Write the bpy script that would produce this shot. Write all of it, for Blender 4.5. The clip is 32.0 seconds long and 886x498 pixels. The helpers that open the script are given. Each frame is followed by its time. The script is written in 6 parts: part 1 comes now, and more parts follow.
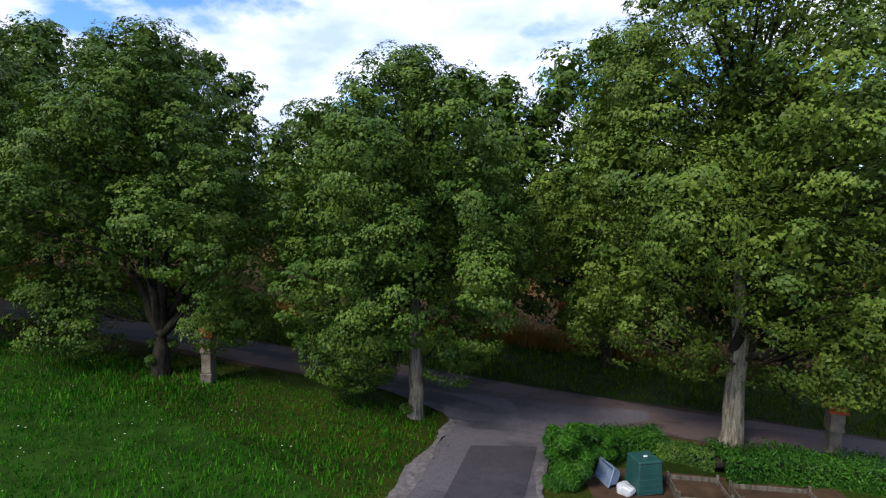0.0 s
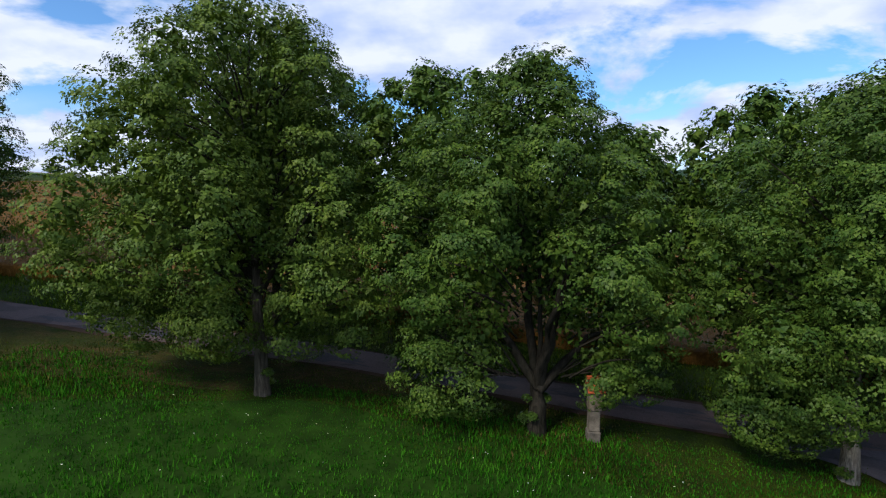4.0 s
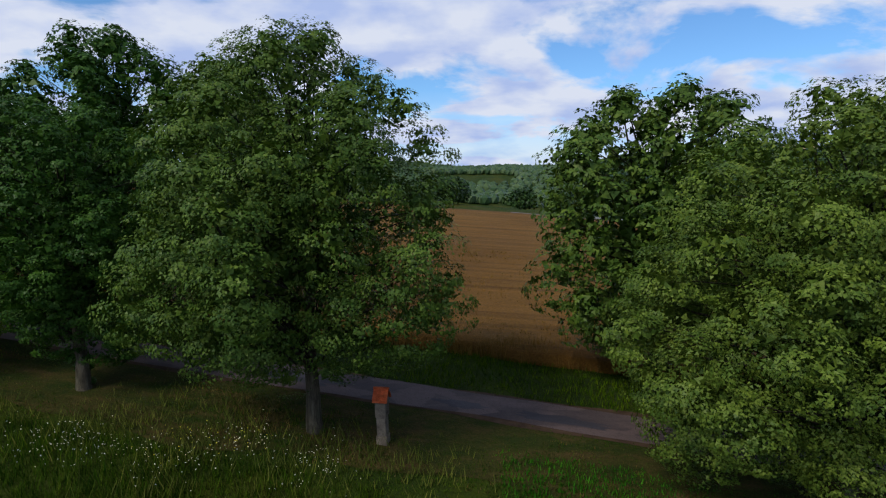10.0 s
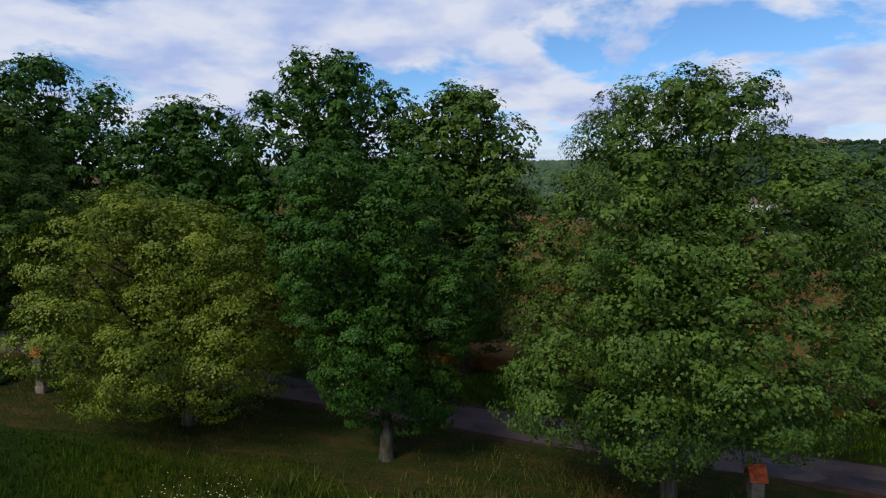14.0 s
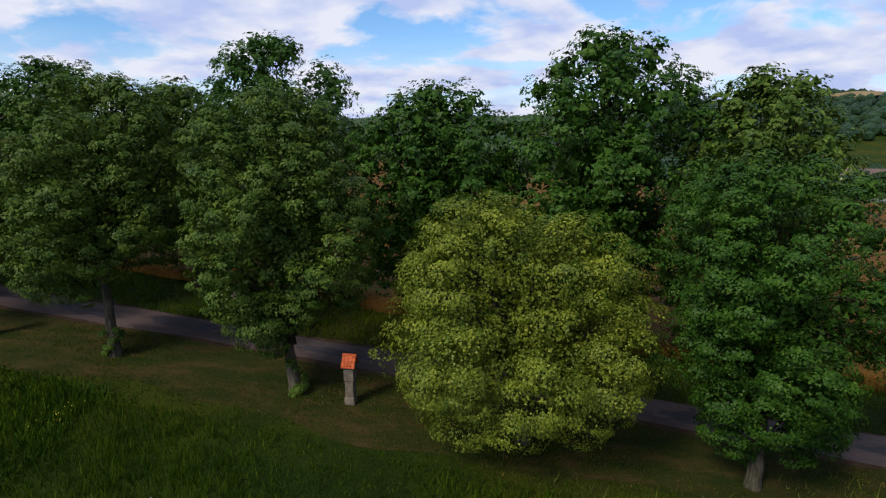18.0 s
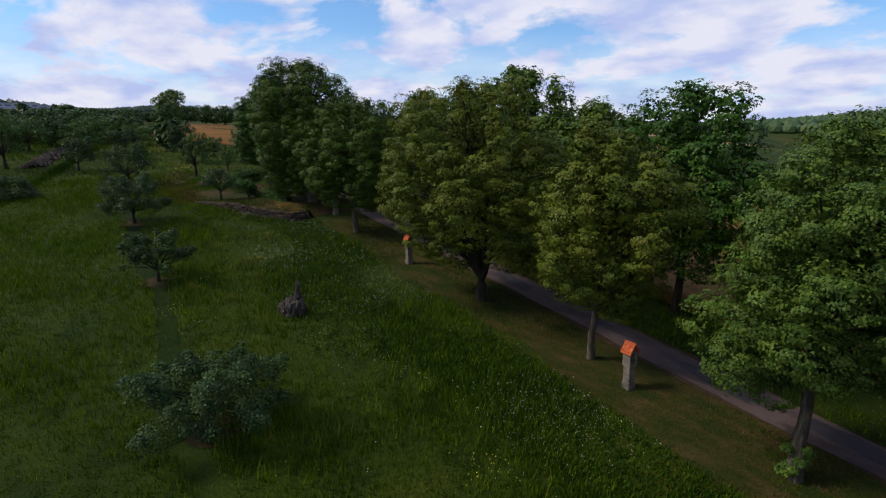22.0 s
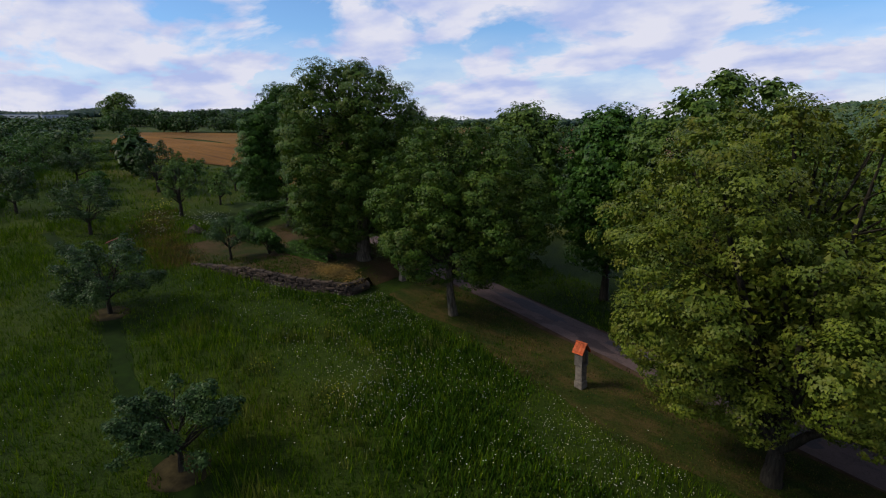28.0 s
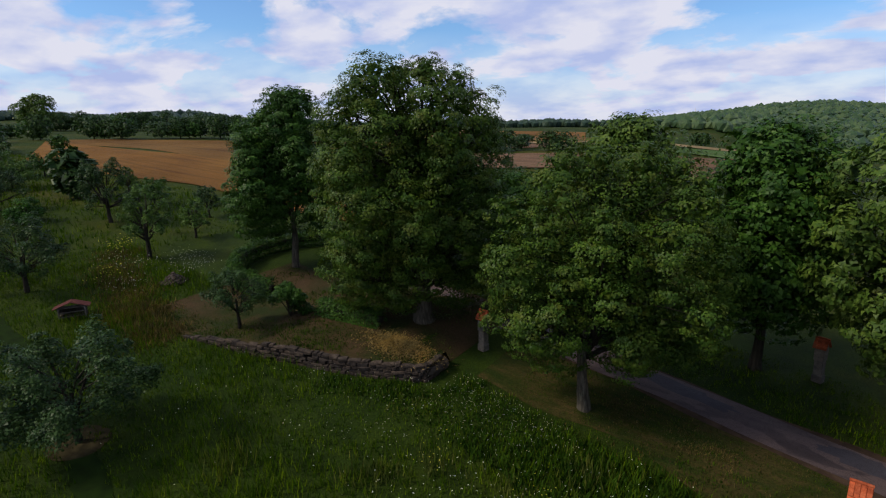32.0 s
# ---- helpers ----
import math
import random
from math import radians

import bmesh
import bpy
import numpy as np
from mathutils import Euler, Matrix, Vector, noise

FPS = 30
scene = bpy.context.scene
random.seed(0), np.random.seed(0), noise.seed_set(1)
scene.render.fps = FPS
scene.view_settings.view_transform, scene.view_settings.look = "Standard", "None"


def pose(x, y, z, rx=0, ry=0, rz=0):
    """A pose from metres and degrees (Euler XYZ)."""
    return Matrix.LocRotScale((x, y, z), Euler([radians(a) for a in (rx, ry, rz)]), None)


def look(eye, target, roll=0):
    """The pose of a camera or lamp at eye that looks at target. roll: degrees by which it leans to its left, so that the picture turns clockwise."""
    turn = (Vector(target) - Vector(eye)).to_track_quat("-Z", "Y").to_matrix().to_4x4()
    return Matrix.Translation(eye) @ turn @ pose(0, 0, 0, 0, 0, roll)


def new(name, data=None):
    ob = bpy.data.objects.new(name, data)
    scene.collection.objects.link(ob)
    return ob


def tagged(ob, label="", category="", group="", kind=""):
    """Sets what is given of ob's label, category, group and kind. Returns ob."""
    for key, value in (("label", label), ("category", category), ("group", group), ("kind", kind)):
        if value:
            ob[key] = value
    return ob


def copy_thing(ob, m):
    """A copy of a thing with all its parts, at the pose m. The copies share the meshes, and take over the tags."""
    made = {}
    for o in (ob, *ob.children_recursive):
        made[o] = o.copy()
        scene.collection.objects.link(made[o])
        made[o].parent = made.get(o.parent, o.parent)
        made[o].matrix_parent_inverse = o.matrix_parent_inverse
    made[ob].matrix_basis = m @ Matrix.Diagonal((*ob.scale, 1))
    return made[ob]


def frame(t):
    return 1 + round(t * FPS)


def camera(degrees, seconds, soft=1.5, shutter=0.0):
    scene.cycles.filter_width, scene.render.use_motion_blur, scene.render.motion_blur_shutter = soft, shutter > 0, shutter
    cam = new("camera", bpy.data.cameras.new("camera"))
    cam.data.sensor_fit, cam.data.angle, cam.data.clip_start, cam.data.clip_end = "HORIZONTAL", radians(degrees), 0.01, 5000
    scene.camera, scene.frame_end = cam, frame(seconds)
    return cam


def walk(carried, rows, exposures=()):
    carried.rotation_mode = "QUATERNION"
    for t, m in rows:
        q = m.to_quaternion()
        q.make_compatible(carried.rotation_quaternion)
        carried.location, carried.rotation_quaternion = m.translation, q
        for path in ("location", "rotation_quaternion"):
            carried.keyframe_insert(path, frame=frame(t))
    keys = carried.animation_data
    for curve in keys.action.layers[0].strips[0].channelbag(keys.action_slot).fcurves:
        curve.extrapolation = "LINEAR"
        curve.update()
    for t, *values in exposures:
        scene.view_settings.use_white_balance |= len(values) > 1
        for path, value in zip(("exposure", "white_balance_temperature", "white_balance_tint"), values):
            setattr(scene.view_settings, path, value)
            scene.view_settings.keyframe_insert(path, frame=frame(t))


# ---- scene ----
cam = camera(79.9, 32.0, soft=1.2)
PATH = [
    (0, (20.246, -2.767, 5.261), (20.233, -0.773, 5.109), 0.5),
    (0.5, (18.376, -2.68, 5.425), (18.36, -0.686, 5.274), 0.5),
    (1, (16.539, -2.524, 5.621), (16.52, -0.531, 5.463), 0.4),
    (1.5, (14.549, -2.356, 5.839), (14.541, -0.362, 5.677), 0.4),
    (2, (12.652, -2.183, 5.939), (12.647, -0.189, 5.788), 0.4),
    (2.5, (10.848, -1.935, 6.25), (10.838, 0.059, 6.092), 0.3),
    (3, (8.939, -1.606, 6.507), (8.934, 0.387, 6.347), 0.3),
    (3.5, (7.087, -1.276, 6.872), (7.08, 0.716, 6.699), 0.2),
    (5.5, (-0.423, -0.042, 7.683), (-0.401, 1.947, 7.474), -0.1),
    (6, (-2.108, 0.23, 8.12), (-2.094, 2.218, 7.905), -0.1),
    (6.5, (-3.783, 0.54, 8.618), (-3.778, 2.527, 8.39), -0.0),
    (7, (-5.427, 0.826, 9.139), (-5.431, 2.811, 8.895), -0.0),
    (7.5, (-7.148, 1.097, 9.584), (-7.158, 3.081, 9.331), -0.1),
    (8, (-8.877, 1.346, 9.931), (-8.89, 3.33, 9.679), -0.2),
    (8.5, (-10.649, 1.604, 10.303), (-10.664, 3.588, 10.051), -0.2),
    (9, (-12.45, 1.854, 10.624), (-12.466, 3.839, 10.375), -0.2),
    (9.5, (-14.228, 2.044, 11.116), (-14.242, 4.028, 10.859), -0.2),
    (10, (-15.976, 2.309, 11.528), (-15.991, 4.292, 11.269), -0.2),
    (10.5, (-17.709, 2.635, 11.897), (-17.725, 4.615, 11.616), -0.2),
    (11, (-19.482, 2.919, 12.235), (-19.496, 4.899, 11.954), -0.2),
    (11.5, (-21.283, 3.226, 12.533), (-21.294, 5.206, 12.251), -0.2),
    (12, (-23.048, 3.516, 12.779), (-23.059, 5.496, 12.499), -0.3),
    (12.5, (-24.925, 3.757, 13.143), (-24.929, 5.737, 12.859), -0.3),
    (13, (-26.785, 3.986, 13.552), (-26.783, 5.965, 13.261), -0.2),
    (13.5, (-28.627, 4.382, 13.821), (-28.625, 6.361, 13.533), -0.2),
    (14, (-30.295, 4.653, 13.892), (-30.302, 6.633, 13.615), -0.5),
    (14.5, (-32.16, 4.923, 14.294), (-32.163, 6.903, 14.006), -0.7),
    (16.5, (-38.94, 6.025, 15.699), (-38.964, 7.978, 15.27), -0.7),
    (17, (-40.614, 6.1, 15.555), (-40.654, 8.049, 15.105), -0.7),
    (17.5, (-42.381, 6.403, 15.817), (-42.422, 8.352, 15.369), -0.7),
    (18, (-44.212, 6.7, 16.022), (-44.301, 8.648, 15.581), -0.7),
    (18.5, (-46.093, 6.935, 16.355), (-46.33, 8.87, 15.911), -0.5),
    (19, (-47.949, 7.156, 16.614), (-48.295, 9.075, 16.171), -0.4),
    (19.5, (-49.761, 7.524, 16.881), (-50.22, 9.418, 16.432), -0.4),
    (20, (-51.495, 7.795, 17.086), (-52.166, 9.626, 16.641), -0.4),
    (20.5, (-53.318, 7.821, 17.444), (-54.197, 9.562, 16.998), -0.1),
    (21, (-55.151, 8.229, 17.777), (-56.271, 9.823, 17.323), 0.0),
    (21.5, (-56.847, 8.509, 18.06), (-58.186, 9.923, 17.604), 0.1),
    (22, (-58.55, 8.772, 18.283), (-59.959, 10.118, 17.83), 0.2),
    (22.5, (-60.26, 9.028, 18.675), (-61.709, 10.328, 18.216), 0.2),
    (23, (-61.97, 9.265, 18.931), (-63.457, 10.521, 18.473), 0.2),
    (23.5, (-63.691, 9.718, 19.18), (-65.201, 10.945, 18.72), 0.1),
    (24, (-65.429, 10.051, 19.43), (-66.944, 11.271, 18.967), -0.0),
    (24.5, (-67.148, 10.442, 19.553), (-68.626, 11.709, 19.094), -0.0),
    (25, (-68.802, 10.899, 19.641), (-70.29, 12.156, 19.186), -0.1),
    (25.5, (-70.573, 11.331, 19.658), (-72.054, 12.596, 19.205), -0.2),
    (27.5, (-77.443, 12.15, 20.458), (-78.78, 13.563, 19.994), -0.4),
    (28, (-79.083, 12.537, 20.486), (-80.382, 13.986, 20.026), -0.6),
    (28.5, (-80.769, 12.945, 20.534), (-82.065, 14.397, 20.074), -0.6),
    (29, (-82.404, 13.184, 20.791), (-83.697, 14.637, 20.325), -0.7),
    (29.5, (-84.06, 13.522, 20.805), (-85.356, 14.975, 20.347), -0.7),
    (30, (-85.744, 13.806, 20.886), (-87.04, 15.26, 20.431), -0.7),
    (30.5, (-87.437, 14.116, 21.024), (-88.727, 15.575, 20.57), -0.7),
    (31, (-89.178, 14.411, 21.173), (-90.443, 15.892, 20.718), -0.8),
    (31.5, (-90.853, 14.753, 21.338), (-92.071, 16.273, 20.882), -0.8),
    (32, (-92.605, 15.126, 21.514), (-93.739, 16.708, 21.055), -0.9),
]
walk(cam, [(t, look(eye, target, roll)) for t, eye, target, roll in PATH], exposures=[(0.0, 0.42, 6250, 11), (1.0, 0.1, 6250, 11), (2.0, 0.1, 6250, 11), (3.5, 0.04, 6200, 11), (6.0, -0.06, 6200, 11), (9.0, -0.28, 6250, 11), (14.5, -0.34, 6350, 12), (17.0, -0.3, 6500, 14), (19.0, -0.04, 6550, 13), (20.5, -0.08, 6550, 15), (22.0, -0.2, 6550, 16), (32.0, -0.3, 6550, 16)])

# ---- world, sun, exposure ----
SUN_AZ, SUN_EL = 222.0, 44.0


def build_world():
    w = bpy.data.worlds.new("sky")
    scene.world = w
    w.use_nodes = True
    nt = w.node_tree
    nt.nodes.clear()
    ln = nt.links.new
    sky = nt.nodes.new("ShaderNodeTexSky")
    sky.sky_type = "NISHITA"
    sky.sun_disc = False
    sky.sun_elevation = radians(SUN_EL)
    sky.sun_rotation = radians(SUN_AZ)
    sky.air_density, sky.dust_density, sky.ozone_density = 1.0, 0.3, 3.0
    co = nt.nodes.new("ShaderNodeTexCoord")
    sep = nt.nodes.new("ShaderNodeSeparateXYZ")
    ln(co.outputs["Generated"], sep.inputs[0])
    # the cloud deck is seen in perspective: flatten the direction onto a plane overhead
    zc = nt.nodes.new("ShaderNodeMath")
    zc.operation = "ADD"
    zc.inputs[1].default_value = 0.30
    zm = nt.nodes.new("ShaderNodeMath")
    zm.operation = "MAXIMUM"
    zm.inputs[1].default_value = 0.0
    ln(sep.outputs["Z"], zm.inputs[0])
    ln(zm.outputs[0], zc.inputs[0])
    comb = nt.nodes.new("ShaderNodeCombineXYZ")
    for ax in ("X", "Y"):
        dv = nt.nodes.new("ShaderNodeMath")
        dv.operation = "DIVIDE"
        ln(sep.outputs[ax], dv.inputs[0])
        ln(zc.outputs[0], dv.inputs[1])
        ln(dv.outputs[0], comb.inputs[ax])
    mp = nt.nodes.new("ShaderNodeMapping")
    mp.inputs["Location"].default_value = (3.1, 1.7, 0.0)
    mp.inputs["Scale"].default_value = (1.35, 1.5, 1.0)
    ln(comb.outputs[0], mp.inputs["Vector"])
    n1 = nt.nodes.new("ShaderNodeTexNoise")
    n1.inputs["Scale"].default_value = 1.1
    n1.inputs["Detail"].default_value = 9.0
    n1.inputs["Roughness"].default_value = 0.56
    n1.inputs["Distortion"].default_value = 0.25
    ln(mp.outputs[0], n1.inputs["Vector"])
    r1 = nt.nodes.new("ShaderNodeValToRGB")
    r1.color_ramp.elements[0].position = 0.435
    r1.color_ramp.elements[1].position = 0.505
    ln(n1.outputs["Fac"], r1.inputs[0])
    n2 = nt.nodes.new("ShaderNodeTexNoise")
    n2.inputs["Scale"].default_value = 2.6
    n2.inputs["Detail"].default_value = 7.0
    ln(mp.outputs[0], n2.inputs["Vector"])
    r2 = nt.nodes.new("ShaderNodeValToRGB")
    e = r2.color_ramp.elements
    e[0].position, e[0].color = 0.36, (0.53, 0.655, 1.0, 1)
    e[1].position, e[1].color = 0.58, (0.90, 0.95, 1.07, 1)
    ln(n2.outputs["Fac"], r2.inputs[0])
    b1 = nt.nodes.new("ShaderNodeBackground")
    b1.inputs["Strength"].default_value = 0.15
    hue = nt.nodes.new("ShaderNodeVectorMath")
    hue.operation = "MULTIPLY"
    hue.inputs[1].default_value = (0.72, 0.98, 1.18)
    ln(sky.outputs[0], hue.inputs[0])
    ln(hue.outputs[0], b1.inputs["Color"])
    b2 = nt.nodes.new("ShaderNodeBackground")
    b2.inputs["Strength"].default_value = 0.98
    ln(r2.outputs[0], b2.inputs["Color"])
    mix = nt.nodes.new("ShaderNodeMixShader")
    # pale haze low over the horizon
    hz = nt.nodes.new("ShaderNodeMapRange")
    hz.inputs["From Min"].default_value = 0.02
    hz.inputs["From Max"].default_value = 0.16
    hz.inputs["To Min"].default_value = 0.92
    hz.inputs["To Max"].default_value = 0.0
    ln(zm.outputs[0], hz.inputs["Value"])
    mx = nt.nodes.new("ShaderNodeMath")
    mx.operation = "MAXIMUM"
    ln(r1.outputs[0], mx.inputs[0])
    ln(hz.outputs[0], mx.inputs[1])
    ln(mx.outputs[0], mix.inputs[0])
    ln(b1.outputs[0], mix.inputs[1])
    ln(b2.outputs[0], mix.inputs[2])
    out = nt.nodes.new("ShaderNodeOutputWorld")
    ln(mix.outputs[0], out.inputs[0])


build_world()
sun_data = bpy.data.lights.new("sun", "SUN")
sun_data.energy, sun_data.angle, sun_data.color = 3.8, radians(14), (1.0, 0.92, 0.74)
sun = new("sun", sun_data)
_a, _e = radians(SUN_AZ), radians(SUN_EL)
sun.matrix_world = look((math.sin(_a) * math.cos(_e) * 100, math.cos(_a) * math.cos(_e) * 100, math.sin(_e) * 100), (0, 0, 0))


# ---- materials ----
def material(name, rough=0.8, spec=0.3):
    m = bpy.data.materials.new(name)
    m.use_nodes = True
    nt = m.node_tree
    p = nt.nodes["Principled BSDF"]
    p.inputs["Roughness"].default_value = rough
    p.inputs["Specular IOR Level"].default_value = spec
    return m, nt, p


def ramp(nt, src, stops):
    r = nt.nodes.new("ShaderNodeValToRGB")
    el = r.color_ramp.elements
    while len(el) < len(stops):
        el.new(0.5)
    for e, (pos, col) in zip(el, stops):
        e.position, e.color = pos, (*col, 1)
    nt.links.new(src, r.inputs[0])
    return r.outputs[0]


def noise_tex(nt, scale, detail=4.0, rough=0.55, vec=None, dist=0.0):
    n = nt.nodes.new("ShaderNodeTexNoise")
    n.inputs["Scale"].default_value = scale
    n.inputs["Detail"].default_value = detail
    n.inputs["Roughness"].default_value = rough
    n.inputs["Distortion"].default_value = dist
    if vec is None:
        g = nt.nodes.new("ShaderNodeNewGeometry")
        vec = g.outputs["Position"]
    nt.links.new(vec, n.inputs["Vector"])
    return n.outputs["Fac"]


def scaled(nt, sx, sy, sz, obj=False):
    if obj:
        src = nt.nodes.new("ShaderNodeTexCoord").outputs["Object"]
    else:
        src = nt.nodes.new("ShaderNodeNewGeometry").outputs["Position"]
    mp = nt.nodes.new("ShaderNodeMapping")
    mp.inputs["Scale"].default_value = (sx, sy, sz)
    nt.links.new(src, mp.inputs["Vector"])
    return mp.outputs[0]


def mixc(nt, fac, a, b, mode="MIX"):
    m = nt.nodes.new("ShaderNodeMix")
    m.data_type, m.blend_type = "RGBA", mode
    for sock, v in ((m.inputs[0], fac), (m.inputs[6], a), (m.inputs[7], b)):
        if isinstance(v, (int, float)):
            sock.default_value = v
        elif isinstance(v, tuple):
            sock.default_value = (*v, 1)
        else:
            nt.links.new(v, sock)
    return m.outputs[2]


def bump(nt, p, height, strength=0.5, dist=0.05):
    b = nt.nodes.new("ShaderNodeBump")
    b.inputs["Strength"].default_value = strength
    b.inputs["Distance"].default_value = dist
    nt.links.new(height, b.inputs["Height"])
    nt.links.new(b.outputs[0], p.inputs["Normal"])


def leaf_material(name, dark, mid, light, patch=None, thin=0.13, spec=0.10):
    """Leaves vary one by one, and in patches a few metres wide."""
    m, nt, p = material(name, 0.45, spec)
    g = nt.nodes.new("ShaderNodeNewGeometry")
    c = ramp(nt, g.outputs["Random Per Island"], [(0.0, dark), (0.5, mid), (1.0, light)])
    big = ramp(nt, noise_tex(nt, 0.8, 4, 0.65), [(0.36, (0.58, 0.66, 0.72)), (0.64, (1.26, 1.18, 0.92))])
    c = mixc(nt, 1.0, c, big, "MULTIPLY")
    if patch:
        f = ramp(nt, noise_tex(nt, 1.3, 4), [(0.5, (0, 0, 0)), (0.68, (1, 1, 1))])
        c = mixc(nt, f, c, patch)
    nt.links.new(c, p.inputs["Base Color"])
    tr = nt.nodes.new("ShaderNodeBsdfTranslucent")
    nt.links.new(mixc(nt, 1.0, c, (1.1, 1.25, 0.5), "MULTIPLY"), tr.inputs["Color"])
    ms = nt.nodes.new("ShaderNodeMixShader")
    ms.inputs[0].default_value = thin
    nt.links.new(p.outputs[0], ms.inputs[1])
    nt.links.new(tr.outputs[0], ms.inputs[2])
    nt.links.new(ms.outputs[0], nt.nodes["Material Output"].inputs[0])
    return m


LEAF = leaf_material("leaf_green", (0.035, 0.076, 0.012), (0.059, 0.108, 0.018), (0.093, 0.145, 0.028))
LEAF_LIGHT = leaf_material("leaf_light_green", (0.050, 0.091, 0.014), (0.081, 0.129, 0.020), (0.117, 0.168, 0.034))
LEAF_DARK = leaf_material("leaf_dark_green", (0.019, 0.058, 0.006), (0.030, 0.080, 0.012), (0.052, 0.113, 0.017))
LEAF_FAR = leaf_material("leaf_far_dark", (0.015, 0.040, 0.011), (0.025, 0.058, 0.015), (0.044, 0.084, 0.022))
LEAF_BLOSSOM = leaf_material("leaf_in_blossom", (0.066, 0.104, 0.010), (0.112, 0.154, 0.017), (0.196, 0.226, 0.038))
LEAF_OLIVE = leaf_material("leaf_olive", (0.047, 0.075, 0.008), (0.076, 0.107, 0.012), (0.117, 0.147, 0.020), (0.107, 0.110, 0.014))
LEAF_LIME = leaf_material("leaf_old_lime", (0.023, 0.056, 0.007), (0.037, 0.080, 0.010), (0.067, 0.116, 0.016), (0.075, 0.098, 0.013))
LEAF_APPLE = leaf_material("leaf_apple", (0.015, 0.038, 0.010), (0.024, 0.054, 0.015), (0.046, 0.086, 0.030))
LEAF_HEDGE = leaf_material("leaf_hedge", (0.013, 0.052, 0.006), (0.024, 0.083, 0.008), (0.043, 0.122, 0.014))
LEAF_YOUNG = leaf_material("leaf_young", (0.031, 0.069, 0.014), (0.052, 0.106, 0.018), (0.083, 0.148, 0.028))
GRASS_TALL = leaf_material("grass_tall", (0.012, 0.038, 0.003), (0.028, 0.065, 0.004), (0.065, 0.104, 0.009), thin=0.15, spec=0.03)
GRASS_LUSH = leaf_material("grass_lush", (0.021, 0.056, 0.002), (0.046, 0.092, 0.003), (0.100, 0.148, 0.006), thin=0.15, spec=0.03)
GRASS_DRY = leaf_material("grass_dry", (0.053, 0.042, 0.014), (0.093, 0.070, 0.027), (0.141, 0.108, 0.045), thin=0.2, spec=0.03)
GRASS_HERB = leaf_material("meadow_herb", (0.016, 0.044, 0.004), (0.026, 0.061, 0.006), (0.043, 0.084, 0.009), thin=0.15, spec=0.03)
GRASS_LAWN = leaf_material("grass_lawn", (0.014, 0.080, 0.005), (0.029, 0.128, 0.007), (0.055, 0.188, 0.015), thin=0.2, spec=0.03)
FLOWER_WHITE = leaf_material("petal_white", (0.62, 0.63, 0.58), (0.75, 0.75, 0.72), (0.82, 0.82, 0.80), thin=0.15)
FLOWER_YELLOW = leaf_material("petal_yellow", (0.38, 0.36, 0.03), (0.5, 0.46, 0.04), (0.58, 0.55, 0.10), thin=0.15)
SEED_HEAD = leaf_material("seed_head", (0.052, 0.072, 0.013), (0.082, 0.102, 0.019), (0.130, 0.140, 0.036), thin=0.2, spec=0.03)
EAR = leaf_material("wheat_ear", (0.125, 0.069, 0.017), (0.180, 0.106, 0.029), (0.235, 0.148, 0.048), thin=0.15, spec=0.03)


def ground_material():
    m, nt, p = material("meadow_ground", 0.95, 0.1)
    big = noise_tex(nt, 0.05, 5, 0.6)
    mid = noise_tex(nt, 0.5, 6, 0.65)
    fine = noise_tex(nt, 9.0, 5, 0.7)
    a = ramp(nt, big, [(0.36, (0.0140, 0.0310, 0.0022)), (0.52, (0.0250, 0.0420, 0.0030)), (0.68, (0.0500, 0.0500, 0.0048))])
    b = ramp(nt, mid, [(0.30, (0.55, 0.6, 0.6)), (0.52, (1.0, 1.0, 1.0)), (0.75, (1.45, 1.25, 1.0))])
    f = ramp(nt, fine, [(0.30, (0.5, 0.5, 0.5)), (0.7, (1.4, 1.4, 1.3))])
    c = mixc(nt, 1.0, mixc(nt, 1.0, a, b, "MULTIPLY"), f, "MULTIPLY")
    nt.links.new(c, p.inputs["Base Color"])
    bump(nt, p, fine, 0.9, 0.12)
    return m


def verge_material():
    """Thin trodden grass with bare brown soil and straw between."""
    m, nt, p = material("trodden_verge", 0.95, 0.08)
    a = ramp(nt, noise_tex(nt, 0.7, 6, 0.7, scaled(nt, 0.6, 1.4, 1.0)), [(0.38, (0.0160, 0.0280, 0.0040)), (0.51, (0.0310, 0.0335, 0.0070)), (0.68, (0.0620, 0.0430, 0.0160))])
    f = ramp(nt, noise_tex(nt, 11.0, 5, 0.7), [(0.3, (0.5, 0.5, 0.5)), (0.7, (1.4, 1.35, 1.3))])
    nt.links.new(mixc(nt, 1.0, a, f, "MULTIPLY"), p.inputs["Base Color"])
    bump(nt, p, noise_tex(nt, 9.0, 4, 0.7), 0.8, 0.08)
    return m


def field_material(name, c1, c2, c3):
    m, nt, p = material(name, 0.9, 0.12)
    rows = noise_tex(nt, 1.0, 3, 0.6, scaled(nt, 0.03, 0.9, 0.03))
    big = noise_tex(nt, 0.035, 5, 0.6)
    fine = noise_tex(nt, 6.0, 5, 0.7)
    a = ramp(nt, big, [(0.35, c1), (0.5, c2), (0.68, c3)])
    b = ramp(nt, rows, [(0.32, (0.62, 0.60, 0.56)), (0.5, (1, 1, 1)), (0.7, (1.18, 1.16, 1.1))])
    f = ramp(nt, fine, [(0.3, (0.6, 0.58, 0.55)), (0.7, (1.3, 1.3, 1.3))])
    nt.links.new(mixc(nt, 1.0, mixc(nt, 1.0, a, b, "MULTIPLY"), f, "MULTIPLY"), p.inputs["Base Color"])
    bump(nt, p, fine, 0.9, 0.15)
    return m


